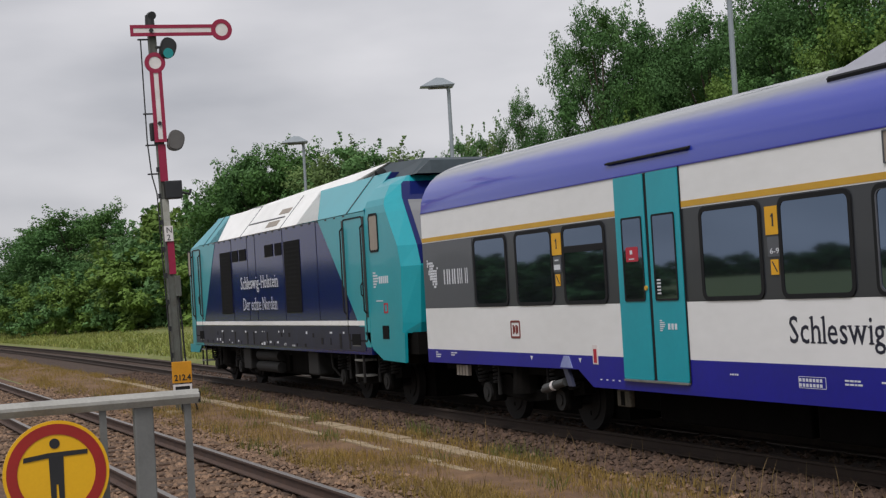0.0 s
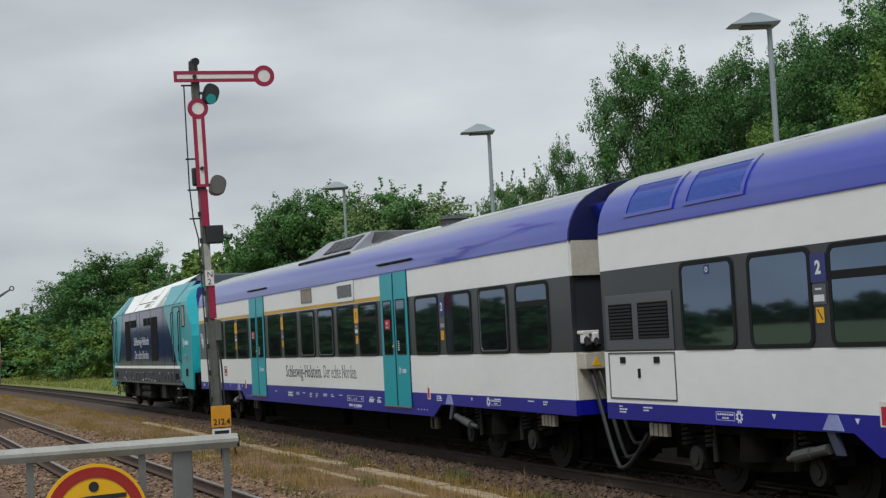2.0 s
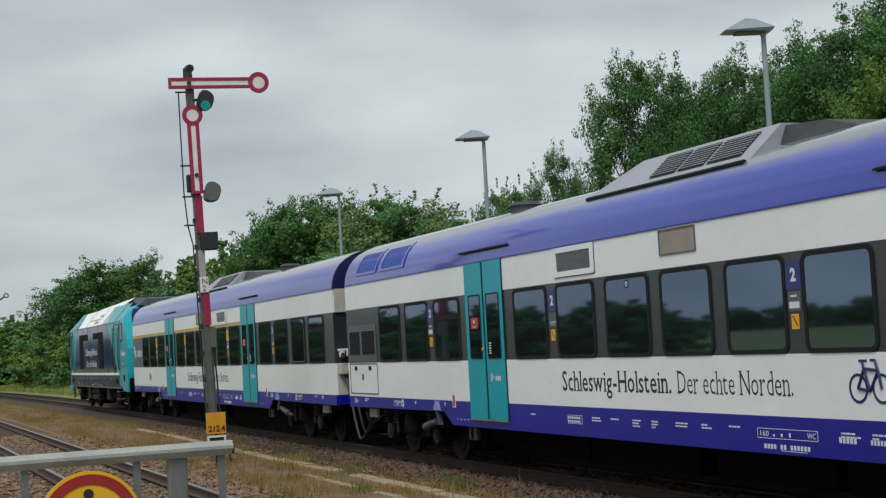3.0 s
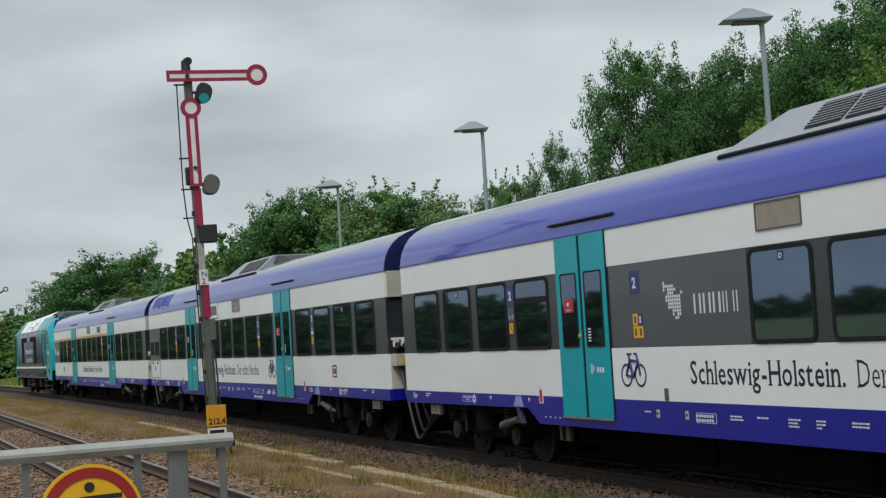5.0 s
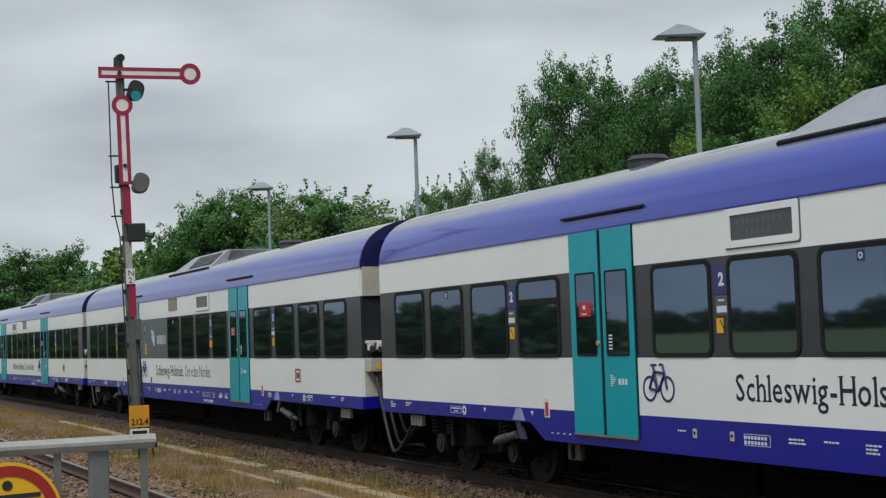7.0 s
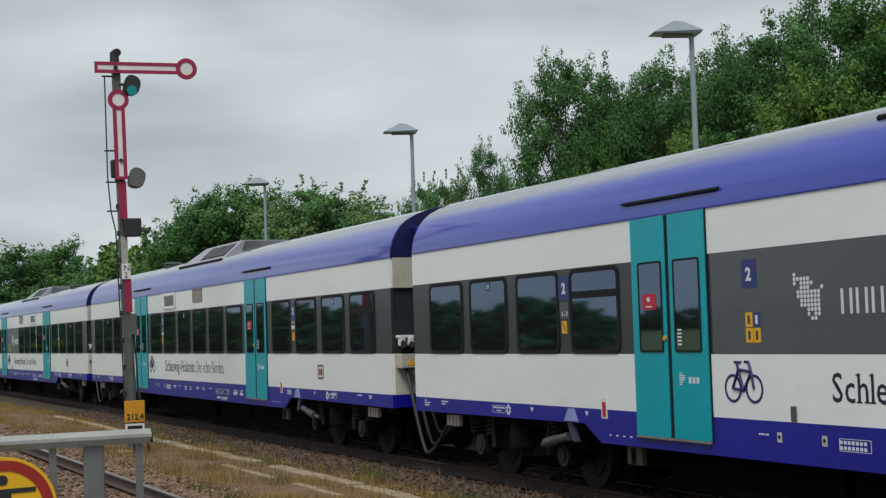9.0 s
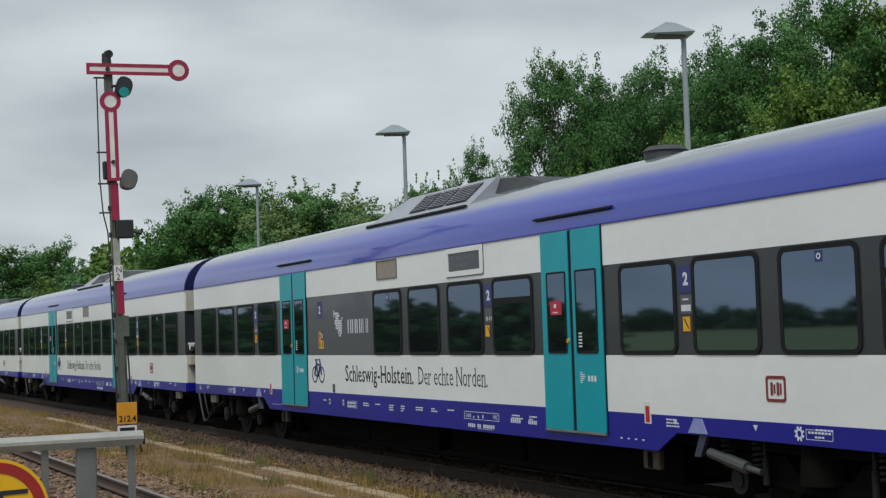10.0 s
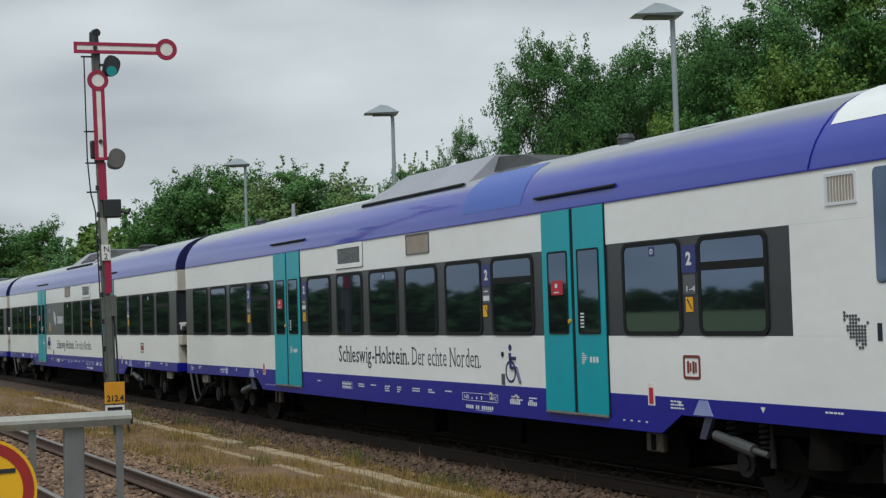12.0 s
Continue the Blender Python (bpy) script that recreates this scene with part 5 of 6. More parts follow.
        box(bw, x - 0.006, -W, -o - rnd.uniform(0.03, 0.16), -o, z, z + rnd.uniform(0.02, 0.07))
    tagged(part("solebar_markings", bw, PALE, loco, "small white markings"), kind="stuff")
    part("solebar_fittings", bm, STEEL, loco, "small solebar fittings")
    for a, b, z0, z1 in ((3.95, 5.05, 1.68, 3.2), (9.68, 10.85, 1.67, 3.2)):
        g = part("intake_grille", cube(x - 0.003, -W, -b, -a, z0, z1), BLACKOUT, loco, "tall black intake grille")
        bm = bmesh.new()
        for i in range(int((z1 - z0) / 0.09)):
            prism(bm, [(x - 0.002, z0 + 0.03 + i * 0.09), (x - 0.006, z0 + 0.02 + i * 0.09), (x - 0.002, z0 + 0.07 + i * 0.09)], -b + 0.03, -a - 0.03, "y")
        part("grille_slats", bm, BLACKOUT, g)
    for a, b in ((5.2, 5.75), (5.87, 6.5), (8.15, 8.82), (8.98, 9.5)):
        part("small_window", cube(x - 0.004, -W, -b, -a, 2.93, 3.2), BLACKOUT, loco, "small dark engine-room window")
    for o in (5.12, 6.6, 7.3, 9.58, 12.0):
        part("panel_joint", cube(x - 0.001, -W, -o - 0.012, -o, 1.5, 3.49), RUBBER, loco)
    for o0, o1, z0 in ((13.75, 14.85, 1.1), (0.95, 1.75, 1.1)):
        d = part("cab_door", ringed(bmesh.new(), rounded(-o1, -o0, z0, 3.42, 0.06), rounded(-o1 + 0.03, -o0 - 0.03, z0 + 0.03, 3.39, 0.05), x - 0.006, -W), RUBBER, loco, "cab door outline")
        for oo in (o0 - 0.02, o1 + 0.05):
            part("handrail_recess", cube(x - 0.012, -W, -oo - 0.055, -oo + 0.055, 1.55, 3.40, 0.005), BLACK, d, "black handrail recess")
            part("handrail", tube(bmesh.new(), [(x - 0.01, -oo, 1.62), (x - 0.06, -oo, 1.68), (x - 0.06, -oo, 3.2), (x - 0.01, -oo, 3.26)], 0.016), STEEL, d)
        part("door_handle", tube(bmesh.new(), [(x - 0.01, -o1 + 0.1, 2.2), (x - 0.05, -o1 + 0.1, 2.14), (x - 0.05, -o1 + 0.1, 1.98), (x - 0.01, -o1 + 0.1, 1.92)], 0.014), STEEL, d)
    for o0, o1 in ((15.2, 15.68), (0.35, 0.7)):
        w = part("cab_window", ringed(bmesh.new(), rounded(-o1, -o0, 2.72, 3.42, 0.08), rounded(-o1 + 0.04, -o0 - 0.04, 2.76, 3.38, 0.05), -W - 0.012, -W + 0.02), RUBBER, loco, "cab side window")
        part("pane", prism(bmesh.new(), rounded(-o1 + 0.03, -o0 - 0.03, 2.75, 3.39, 0.05), -W - 0.006, -W + 0.02), VENT, w)
    # lower aprons
    part("apron", prism(bmesh.new(), [(-14.70, 1.275), (-15.1, 0.97), (-15.62, 0.785), (-16.70, 0.76), (-16.74, 1.275)], -W - 0.004, -W + 0.05), TEALHI, loco, "turquoise corner apron")
    part("apron", prism(bmesh.new(), [(-14.70, 1.275), (-15.1, 0.97), (-15.62, 0.785), (-16.70, 0.76), (-16.74, 1.275)], W - 0.05, W + 0.004), TEALHI, loco)
    part("apron", prism(bmesh.new(), [(-0.1, 0.88), (-1.5, 0.88), (-1.1, 0.66), (-0.1, 0.66)], -W, -W + 0.05), TEALHI, loco, "turquoise corner apron")
    # Raised black plate; the hole's inner shade is in its colour.
    part("foot_hole", cube(-W - 0.008, -W, -15.98, -15.66, 1.16, 1.40, 0.01), BLACKOUT, loco, "dark foothold in the apron")
    part("underbody", cube(-1.35, 1.35, -17.0, -14.9, 0.9, 1.28), CHASSIS, loco, "dark rear underbody")
    # roof exhaust housing at the trailing end
    bm = bmesh.new()
    rows = [[bm.verts.new((xx, -o, z)) for xx, z in ((-0.88, 4.06), (-0.6, h), (0.6, h), (0.88, 4.06))] for o, h in ((12.5, 4.19), (14.1, 4.44), (15.9, 4.36), (16.15, 4.30), (16.2, 4.06))]
    for a, b in zip(rows, rows[1:]):
        for i in range(3):
            bm.faces.new((a[i], a[i + 1], b[i + 1], b[i]))
    bm.faces.new(rows[0])
    bm.faces.new(rows[-1])
    ex = part("exhaust_housing", bm, EXHAUST, loco, "dark grey roof exhaust housing")
    part("exhaust_port", rod(bmesh.new(), (-0.90, -14.2, 4.19), (-0.74, -14.2, 4.25), 0.10, seg=14), RUBBER, ex)
    part("whistle", rod(bmesh.new(), (-0.4, -14.2, 4.4), (-0.4, -14.2, 4.5), 0.06), DARKROOF, ex)
    part("whistle", rod(bmesh.new(), (-0.4, -15.5, 4.26), (-0.4, -15.5, 4.36), 0.07), DARKROOF, ex)
    # running gear
    bm = cube(-1.05, 1.05, -11.3, -5.6, 0.28, 0.86, 0.04)
    for o in (6.0, 7.4, 8.8, 10.1):
        box(bm, -1.12, -1.02, -o - 1.0, -o - 0.1, 0.34, 0.8, 0.02)
    box(bm, -1.2, 1.2, -16.6, -0.5, 0.72, 0.9)
    part("fuel_tank", bm, CHASSIS, loco, "grimy underfloor tank, darkened for shade")
    for o0, o1, z0 in ((5.3, 5.95, 0.34), (10.6, 11.3, 0.36)):
        part("battery_box", cube(-1.36, -1.0, -o1, -o0, z0, 0.84, 0.03), AXLEGREY, loco, "dusty grey equipment box")
    for z in (0.42, 0.68):
        part("air_tank", rod(bmesh.new(), (-1.2, -6.3, z), (-1.2, -8.1, z), 0.125, seg=14), AXLEGREY, loco, "dusty grey air tank")
    for o in (1.9, 4.9, 12.1):
        part("sand_pipe", tube(bmesh.new(), [(-1.32, -o, 0.88), (-1.30, -o, 0.55), (-1.1, -o - 0.12, 0.25), (-0.8, -o - 0.2, 0.05)], 0.025, 6), AXLEGREY, loco)
    for o in (3.2, 13.75):
        WHEELS.extend(bogie(loco, o))
    for o in (14.2, 1.6):
        st = part("cab_step", cube(-1.48, -1.2, -o - 0.22, -o + 0.22, 0.44, 0.475), SILVER, loco, "worn bright step tread")
        again(st, at=pose(0, 0, 0.29))
        # Black plate over the solebar stands in for the recess's shade.
        part("step_recess", cube(-W - 0.012, -W, -o - 0.24, -o + 0.24, 1.03, 1.24), BLACKOUT, loco, "dark step recess")
        again(st, at=pose(-0.02, 0, 0.57))
        for dy in (-0.21, 0.21):
            part("step_upright", cube(-1.47, -1.43, -o + dy - 0.015, -o + dy + 0.015, 0.33, 1.1), STEEL, loco)
    bm = bmesh.new()
    for xx in (-0.875, 0.875):
        for o, s in ((-0.0, 1), (16.9, -1)):
            rod(bm, (xx, -o, 0.95), (xx, -o + s * 0.55, 0.95), 0.09)
            rod(bm, (xx, -o + s * 0.55, 0.95), (xx, -o + s * 0.6, 0.95), 0.22)
    part("buffers", bm, CHASSIS, loco, "round buffers")
    part("brake_hose", tube(bmesh.new(), [(-0.4, -17.0, 0.9), (-0.42, -17.4, 0.4), (-0.4, -17.8, 0.38), (-0.38, -18.2, 0.85)], 0.03), RUBBER, loco)
    # lettering and marks
    def flank(u, v):
        return Matrix(((0, 0, -1, x - 0.005), (-1, 0, 0, -u), (0, 1, 0, v), (0, 0, 0, 1)))
    serif_words("Schleswig-Holstein", 0.42, PALE, loco, flank(5.9, 2.25), "lettering", 3.2, "pale serif lettering")
    serif_words("Der echte Norden", 0.42, PALE, loco, flank(6.05, 1.75), "lettering", 2.9, "pale serif lettering", bold=-0.004)
    bm = bmesh.new()
    for i, ww in enumerate((0.12, 0.22, 0.26, 0.22, 0.16, 0.1)):
        box(bm, -W - 0.006, -W, -15.3 - ww, -15.3, 2.33 - i * 0.05, 2.36 - i * 0.05)
    for i in range(5):
        box(bm, -W - 0.006, -W, -15.66 - i * 0.1, -15.60 - i * 0.1, 2.15, 2.28)
    box(bm, -W - 0.006, -W, -15.75, -15.4, 1.83, 1.85)
    part("operator_mark", bm, PALE, loco, "pale operator mark")
    part("company_plate", ringed(bmesh.new(), rounded(-15.98, -15.78, 1.62, 1.80, 0.01, 1), rounded(-15.95, -15.81, 1.65, 1.77, 0.01, 1), -W - 0.007, -W), RED, loco)
    return loco


LOCO = locomotive()


# ------------------------------------------------------------------ trees
def tree(name_label, height, spread, lobes, leaves, leaf, mats, seed, bare=0.16, lump=1.0):
    """A trunk with limbs under a crown of boughs, each a cloud of small leaf clumps."""
    rnd = np.random.RandomState(seed)
    t = root("tree", name_label, "tree", "trees along the railway")
    bm = bmesh.new()
    h0 = height * 0.6
    rod(bm, (0, 0, -0.4), (0.1, 0, h0), height * 0.020, height * 0.009, 9)
    clumps = []
    for i in range(lobes):
        k = (i + 0.5) / lobes
        z = height * (bare + (0.84 - bare) * k)
        env = max(0.12, math.sin(math.pi * (0.22 + 0.75 * k))) ** 0.8
        a = i * 2.4 + rnd.uniform(-0.5, 0.5)
        r = spread * env * rnd.uniform(0.35, 0.95)
        c = np.array((r * math.cos(a), r * math.sin(a), z + height * rnd.uniform(-0.03, 0.03)))
        big = height * rnd.uniform(0.085, 0.14) * (0.75 + 0.4 * env) * lump
        rod(bm, (0.05, 0, max(0.0, min(h0, z * 0.7))), tuple(c), height * 0.006, height * 0.002, 5)
        out = np.array((math.cos(a), math.sin(a), 0.55))
        for q in range(9):
            d = rnd.normal(size=3) * [1, 1, 0.75] + out * 0.35 + [0, 0, 0.25]
            d /= np.linalg.norm(d)
            far = big * rnd.uniform(0.75, 1.45)
            for u, rr in ((0.3, 0.36), (0.66, 0.29), (1.0, 0.19)):
                clumps.append((c + d * far * u + [0, 0, -0.12 * big * u * u], big * rr * rnd.uniform(0.8, 1.2), i))
        for q in range(1 if k > 0.5 and rnd.rand() < 0.18 else 0):
            d = out * rnd.uniform(0.1, 0.6) + [rnd.uniform(-0.3, 0.3), rnd.uniform(-0.3, 0.3), rnd.uniform(0.6, 1.2)]
            d /= np.linalg.norm(d)
            for u in (0.9, 1.1, 1.3):
                clumps.append((c + d * big * u, big * rnd.uniform(0.07, 0.13), i))
    part("trunk", bm, BARK, t, "brown trunk with limbs")
    total = sum(r * r for _, r, _ in clumps)
    for half, mat in enumerate(mats):
        V, F = [], []
        for c, r, lobe in clumps:
            if lobe % len(mats) != half:
                continue
            per = max(8, int(leaves * 1.9 * r * r / total))
            d = rnd.normal(size=(per, 3))
            d /= np.linalg.norm(d, axis=1)[:, None]
            p = c + d * (r * (0.25 + 0.85 * rnd.rand(per, 1) ** 0.6)) * [1.1, 1.1, 0.85]
            nn = d + rnd.normal(size=(per, 3)) * 0.38 + [0, 0, 0.35]
            nn /= np.linalg.norm(nn, axis=1)[:, None]
            u = np.cross(nn, rnd.normal(size=(per, 3)))
            u /= np.linalg.norm(u, axis=1)[:, None] + 1e-9
            v = np.cross(nn, u)
            s = leaf * 0.72 * rnd.uniform(0.6, 1.35, (per, 1))
            base = len(V)
            leaf_tri = np.stack([p - u * s * 0.5 - v * s * 0.3, p + u * s * 0.5 - v * s * 0.3, p + v * s * 0.5], 1).reshape(-1, 3)
            V.extend(leaf_tri.tolist())
            F.extend([(base + 3 * i, base + 3 * i + 1, base + 3 * i + 2) for i in range(per)])
        quads("crown", V, F, mat, t)
    return t


HEIGHTS = (13.5, 12.5, 10.5, 5.0, 13.0, 9.0, 11.0)
KINDS = [tree("tall broad deciduous tree with dense dark green foliage", 13.5, 4.6, 28, 33000, 0.16, [LEAF_A, LEAF_E, LEAF_A, LEAF_B], 1),
         tree("tall deciduous tree with fresh green uneven crown", 12.5, 3.6, 20, 27000, 0.155, [LEAF_E, LEAF_A, LEAF_B], 2),
         tree("olive green bushy tree with airy outline", 10.5, 4.0, 20, 14000, 0.22, [LEAF_C, LEAF_E], 3, 0.04, 1.1),
         tree("low green bush at the foot of the trees", 5.0, 3.2, 16, 5500, 0.34, [LEAF_D, LEAF_E], 4, -0.02, 1.9),
         tree("tall dark green tree far along the line", 13.0, 4.6, 26, 16000, 0.28, [LEAF_B, LEAF_A, LEAF_E], 5, 0.03, 1.15),
         tree("distant dark tree across the meadow", 9.0, 4.5, 14, 1000, 1.1, [LEAF_A], 6, 0.0, 1.5),
         tree("yellow-green deciduous tree with a loose crown", 11.0, 3.2, 17, 23000, 0.155, [LEAF_D, LEAF_B], 7, 0.1)]


def plant(kind, az, dist, top, wide=1.0, spin=0.0):
    """A tree at a bearing and distance from the platform, scaled to reach that height."""
    a = radians(az)
    k = (top - 0.5) / (HEIGHTS[kind] * (0.955 if kind in (2, 3, 4) else 0.93))
    PLANTED.append((kind, pose(dist * math.sin(a), dist * math.cos(a), 0.5, 0, 0, spin) @ Matrix.Diagonal((k * wide, k * wide, k, 1))))


PLANTED = []
rnd_t = random.Random(11)


def at_el(dist, el):
    return EYE + dist * math.tan(radians(el))


# the tall belt behind the far platform
for az, d, el, kd, w in ((29.1, 62, 10.9, 0, 0.6), (30.4, 64, 10.8, 1, 0.72), (31.8, 66, 10.0, 6, 0.75), (33.2, 62, 10.9, 1, 0.72), (34.8, 66, 10.6, 1, 0.8), (36.1, 60, 11.2, 0, 0.7), (37.7, 58, 12.1, 1, 0.85),
                         (39.4, 62, 12.6, 0, 0.75), (41.0, 56, 12.9, 6, 0.9), (43.4, 56, 12.6, 0, 0.85), (46.0, 54, 12.9, 1, 1.0), (34.0, 56, 8.2, 6, 0.8), (38.6, 54, 9.6, 6, 0.8), (36.8, 55, 8.4, 2, 0.9),
                         (25.9, 76, 7.75, 1, 0.48), (27.0, 80, 5.6, 2, 0.6), (24.4, 80, 6.6, 2, 0.55), (23.5, 84, 6.5, 2, 0.5), (49.0, 52, 12.8, 0, 0.9), (53.0, 50, 13, 1, 1.0), (37.2, 70, 10.6, 4, 0.8),
                         (41.5, 68, 11.6, 4, 0.8), (31.4, 72, 8.2, 4, 0.7), (30.6, 56, 7.0, 6, 0.6)):
    plant(kd, az, d, at_el(d, el), w, rnd_t.uniform(0, 360))
# the middle group
for az, d, el, kd in ((13.6, 108, 4.0, 2), (14.8, 104, 5.7, 4), (15.7, 102, 6.3, 4), (16.7, 104, 6.0, 4), (17.9, 100, 5.8, 2), (19.2, 98, 6.5, 2),
                      (20.3, 98, 6.2, 2), (21.5, 96, 5.5, 2), (22.6, 94, 4.6, 2), (12.4, 116, 3.7, 3), (11.4, 120, 3.3, 3), (16.0, 112, 5.3, 2), (18.6, 108, 5.6, 4)):
    plant(kd, az, d, at_el(d, el), rnd_t.uniform(0.9, 1.1), rnd_t.uniform(0, 360))
# the left group on the bank
for az, d, el, kd in ((6.8, 150, 2.7, 2), (7.3, 146, 3.5, 4), (8.3, 142, 3.9, 4), (9.4, 140, 4.1, 4), (10.3, 136, 3.1, 2), (11.0, 128, 2.2, 3), (5.6, 170, 1.6, 3),
                      (4.9, 190, 1.8, 2), (4.2, 210, 1.5, 2), (3.4, 220, 1.4, 3), (2.4, 230, 1.5, 2), (9.8, 118, 1.6, 3), (8.8, 120, 1.5, 3), (7.6, 124, 1.3, 3),
                      (6.6, 130, 1.1, 3), (11.8, 112, 2.3, 3), (13.0, 105, 2.6, 3), (10.8, 113, 1.8, 3), (5.9, 140, 0.8, 3)):
    plant(kd, az, d, at_el(d, el), rnd_t.uniform(1.05, 1.4), rnd_t.uniform(0, 360))
for i in range(11):
    plant(3, 2.6 + i * 0.95, 168, at_el(168, 1.2 + 0.2 * (i % 3)), 1.7, i * 47)
# undergrowth along the belt
for i in range(12):
    y = 46 + i * 5.0
    xx = 29 + rnd_t.uniform(-2, 2)
    PLANTED.append((3, pose(xx, y, 0.4, 0, 0, rnd_t.uniform(0, 360)) @ Matrix.Diagonal((1.1, 1.1, rnd_t.uniform(0.8, 1.3), 1))))
# the wood across the meadow behind the platform, which the windows mirror
for i in range(64):
    y = -140 + i * 12.0
    PLANTED.append((5, pose(-250 + rnd_t.uniform(-10, 10), y, 0.4, 0, 0, rnd_t.uniform(0, 360)) @ Matrix.Diagonal((2.2, 2.2, rnd_t.uniform(0.55, 1.0), 1))))
for i in range(62):
    y = 112 + i * 7.5
    PLANTED.append((5, pose(-42 - 0.05 * (y - 96) + rnd_t.uniform(-4, 4), y, 0.1, 0, 0, rnd_t.uniform(0, 360)) @ Matrix.Diagonal((1.5, 1.5, rnd_t.uniform(0.36, 0.55) + min(i, 30) * 0.018, 1))))
used = set()
for kd, m in PLANTED:
    if kd not in used:
        used.add(kd)
        KINDS[kd].matrix_basis = m
    else:
        t = copy_thing(KINDS[kd], m)
        t.matrix_basis = m


# ------------------------------------------------------------------ semaphore signal and its board
def disc_ring(bm, cx, cz, r0, r1, y0, y1):
    return ringed(bm, circle(cx, cz, r1), circle(cx, cz, r0), y0, y1, "y")


def semaphore():
    s = root("semaphore_signal", "red and white two-arm semaphore signal on a slim steel mast", "railway signal", at=pose(6.475, 30.3, 0, 0, -1.35, 0))
    bm = cube(-0.066, 0.066, -0.045, 0.05, -0.35, 7.85, 0.008)
    for x in (-0.066, 0.066):
        box(bm, x - 0.014, x + 0.014, -0.062, 0.06, -0.35, 7.8)
    part("mast", bm, MAST, s, "grey steel channel mast")
    for i in range(9):
        part("mast_clip", cube(-0.12, -0.07, -0.07, 0.0, 0.9 + i * 0.55, 1.0 + i * 0.55), BLACK, s)
    part("mast_plate", cube(-0.06, 0.075, -0.075, -0.055, 3.62, 4.18), PALEMAST, s, "weathered pale mast plate")
    part("mast_plate", cube(-0.02, 0.12, -0.075, -0.055, 2.62, 3.30), SIGRED, s, "red mast plate")
    part("mast_plate", cube(-0.06, 0.10, -0.075, -0.055, 4.55, 5.32), SIGRED, s, "red mast plate")
    n = part("number_plate", cube(-0.07, 0.11, -0.10, -0.08, 3.30, 3.62, 0.004), SIGWHITE, s, "white plate with black signal letter")
    up = Matrix(((1, 0, 0, 0), (0, 0, -1, 0), (0, 1, 0, 0), (0, 0, 0, 1)))
    words("N", 0.17, BLACK, n, Matrix.Translation((-0.035, -0.103, 3.475)) @ up, "letter")
    words("2", 0.17, BLACK, n, Matrix.Translation((-0.03, -0.103, 3.325)) @ up, "letter")
    # upper arm, level
    a = part("upper_arm", ringed(bmesh.new(), [(-0.46, 7.565), (1.32, 7.565), (1.32, 7.80), (-0.46, 7.80)], [(-0.40, 7.635), (1.27, 7.635), (1.27, 7.73), (-0.40, 7.73)], -0.13, -0.10, "y"), SIGRED, s, "red-bordered level signal arm")
    part("arm_field", cube(-0.41, 1.28, -0.122, -0.108, 7.61, 7.755), SIGWHITE, a, "white arm field")
    part("arm_disc", disc_ring(bmesh.new(), 1.46, 7.685, 0.135, 0.225, -0.135, -0.095), SIGRED, a, "red arm ring")
    part("disc_field", prism(bmesh.new(), circle(1.46, 7.685, 0.14), -0.125, -0.105, "y"), SIGWHITE, a)
    part("arm_pivot", rod(bmesh.new(), (-0.03, -0.16, 7.68), (-0.03, 0.05, 7.68), 0.045), BLACK, a)
    # lower arm, hanging along the mast
    b = part("lower_arm", ringed(bmesh.new(), [(-0.125, 5.36), (0.125, 5.36), (0.125, 6.83), (-0.125, 6.83)], [(-0.05, 5.42), (0.05, 5.42), (0.05, 6.80), (-0.05, 6.80)], -0.13, -0.10, "y"), SIGRED, s, "red-bordered arm hanging along the mast")
    part("arm_field", cube(-0.068, 0.068, -0.122, -0.108, 5.41, 6.81), SIGWHITE, b, "white arm field")
    part("arm_disc", disc_ring(bmesh.new(), 0.0, 7.01, 0.13, 0.215, -0.135, -0.095), SIGRED, b, "red arm ring")
    part("disc_field", prism(bmesh.new(), circle(0.0, 7.01, 0.135), -0.125, -0.105, "y"), SIGWHITE, b)
    part("arm_pivot", rod(bmesh.new(), (0.0, -0.16, 5.75), (0.0, 0.05, 5.75), 0.04), BLACK, b)
    part("mast_cap", rod(rod(bmesh.new(), (-0.02, 0, 7.8), (-0.02, 0, 8.02), 0.10, 0.09), (0.02, -0.1, 8.0), (0.02, 0.12, 8.03), 0.085, 0.08, 14), BLACK, s, "dark mast cap lamp")
    # spectacle plates and lamps
    for k, (x, z, m) in enumerate(((0.31, 7.30, BLACK), (0.33, 5.37, LENSHOOD))):
        bm = bmesh.new()
        outline = [(x - 0.02 + (0.19 + 0.035 * math.sin(a * 2 - 0.6)) * math.cos(a), z - 0.01 + (0.215 + 0.03 * math.sin(a - 0.5)) * math.sin(a)) for a in [2 * math.pi * i / 20 for i in range(20)]]
        inner = [(x - 0.02 + (u - x + 0.02) * 0.86, z - 0.01 + (v - z + 0.01) * 0.86) for u, v in outline]
        prism(bm, outline, -0.17, -0.04, "y")
        prism(bm, inner, -0.21, -0.165, "y")
        h = part("lamp_hood", bm, m, s, "rounded lamp hood")
        if k == 0:
            part("lens", prism(bmesh.new(), circle(x - 0.04, z - 0.11, 0.105, 18), -0.235, -0.2, "y"), GREENLENS, h, "green signal lens")
        part("lamp_bracket", cube(0.05, x, -0.1, 0.0, z + 0.02, z + 0.06), BLACK, s)
    part("drive_box", cube(0.0, 0.36, -0.18, 0.14, 4.18, 4.55, 0.02), BLACK, s, "black drive box")
    part("crank", tube(bmesh.new(), [(0.36, -0.1, 4.3), (0.52, -0.1, 4.26), (0.55, -0.1, 4.36)], 0.03), BLACK, s)
    part("counterweight", cube(-0.19, -0.07, -0.06, 0.06, 5.40, 5.78, 0.03), BLACK, s, "black counterweight")
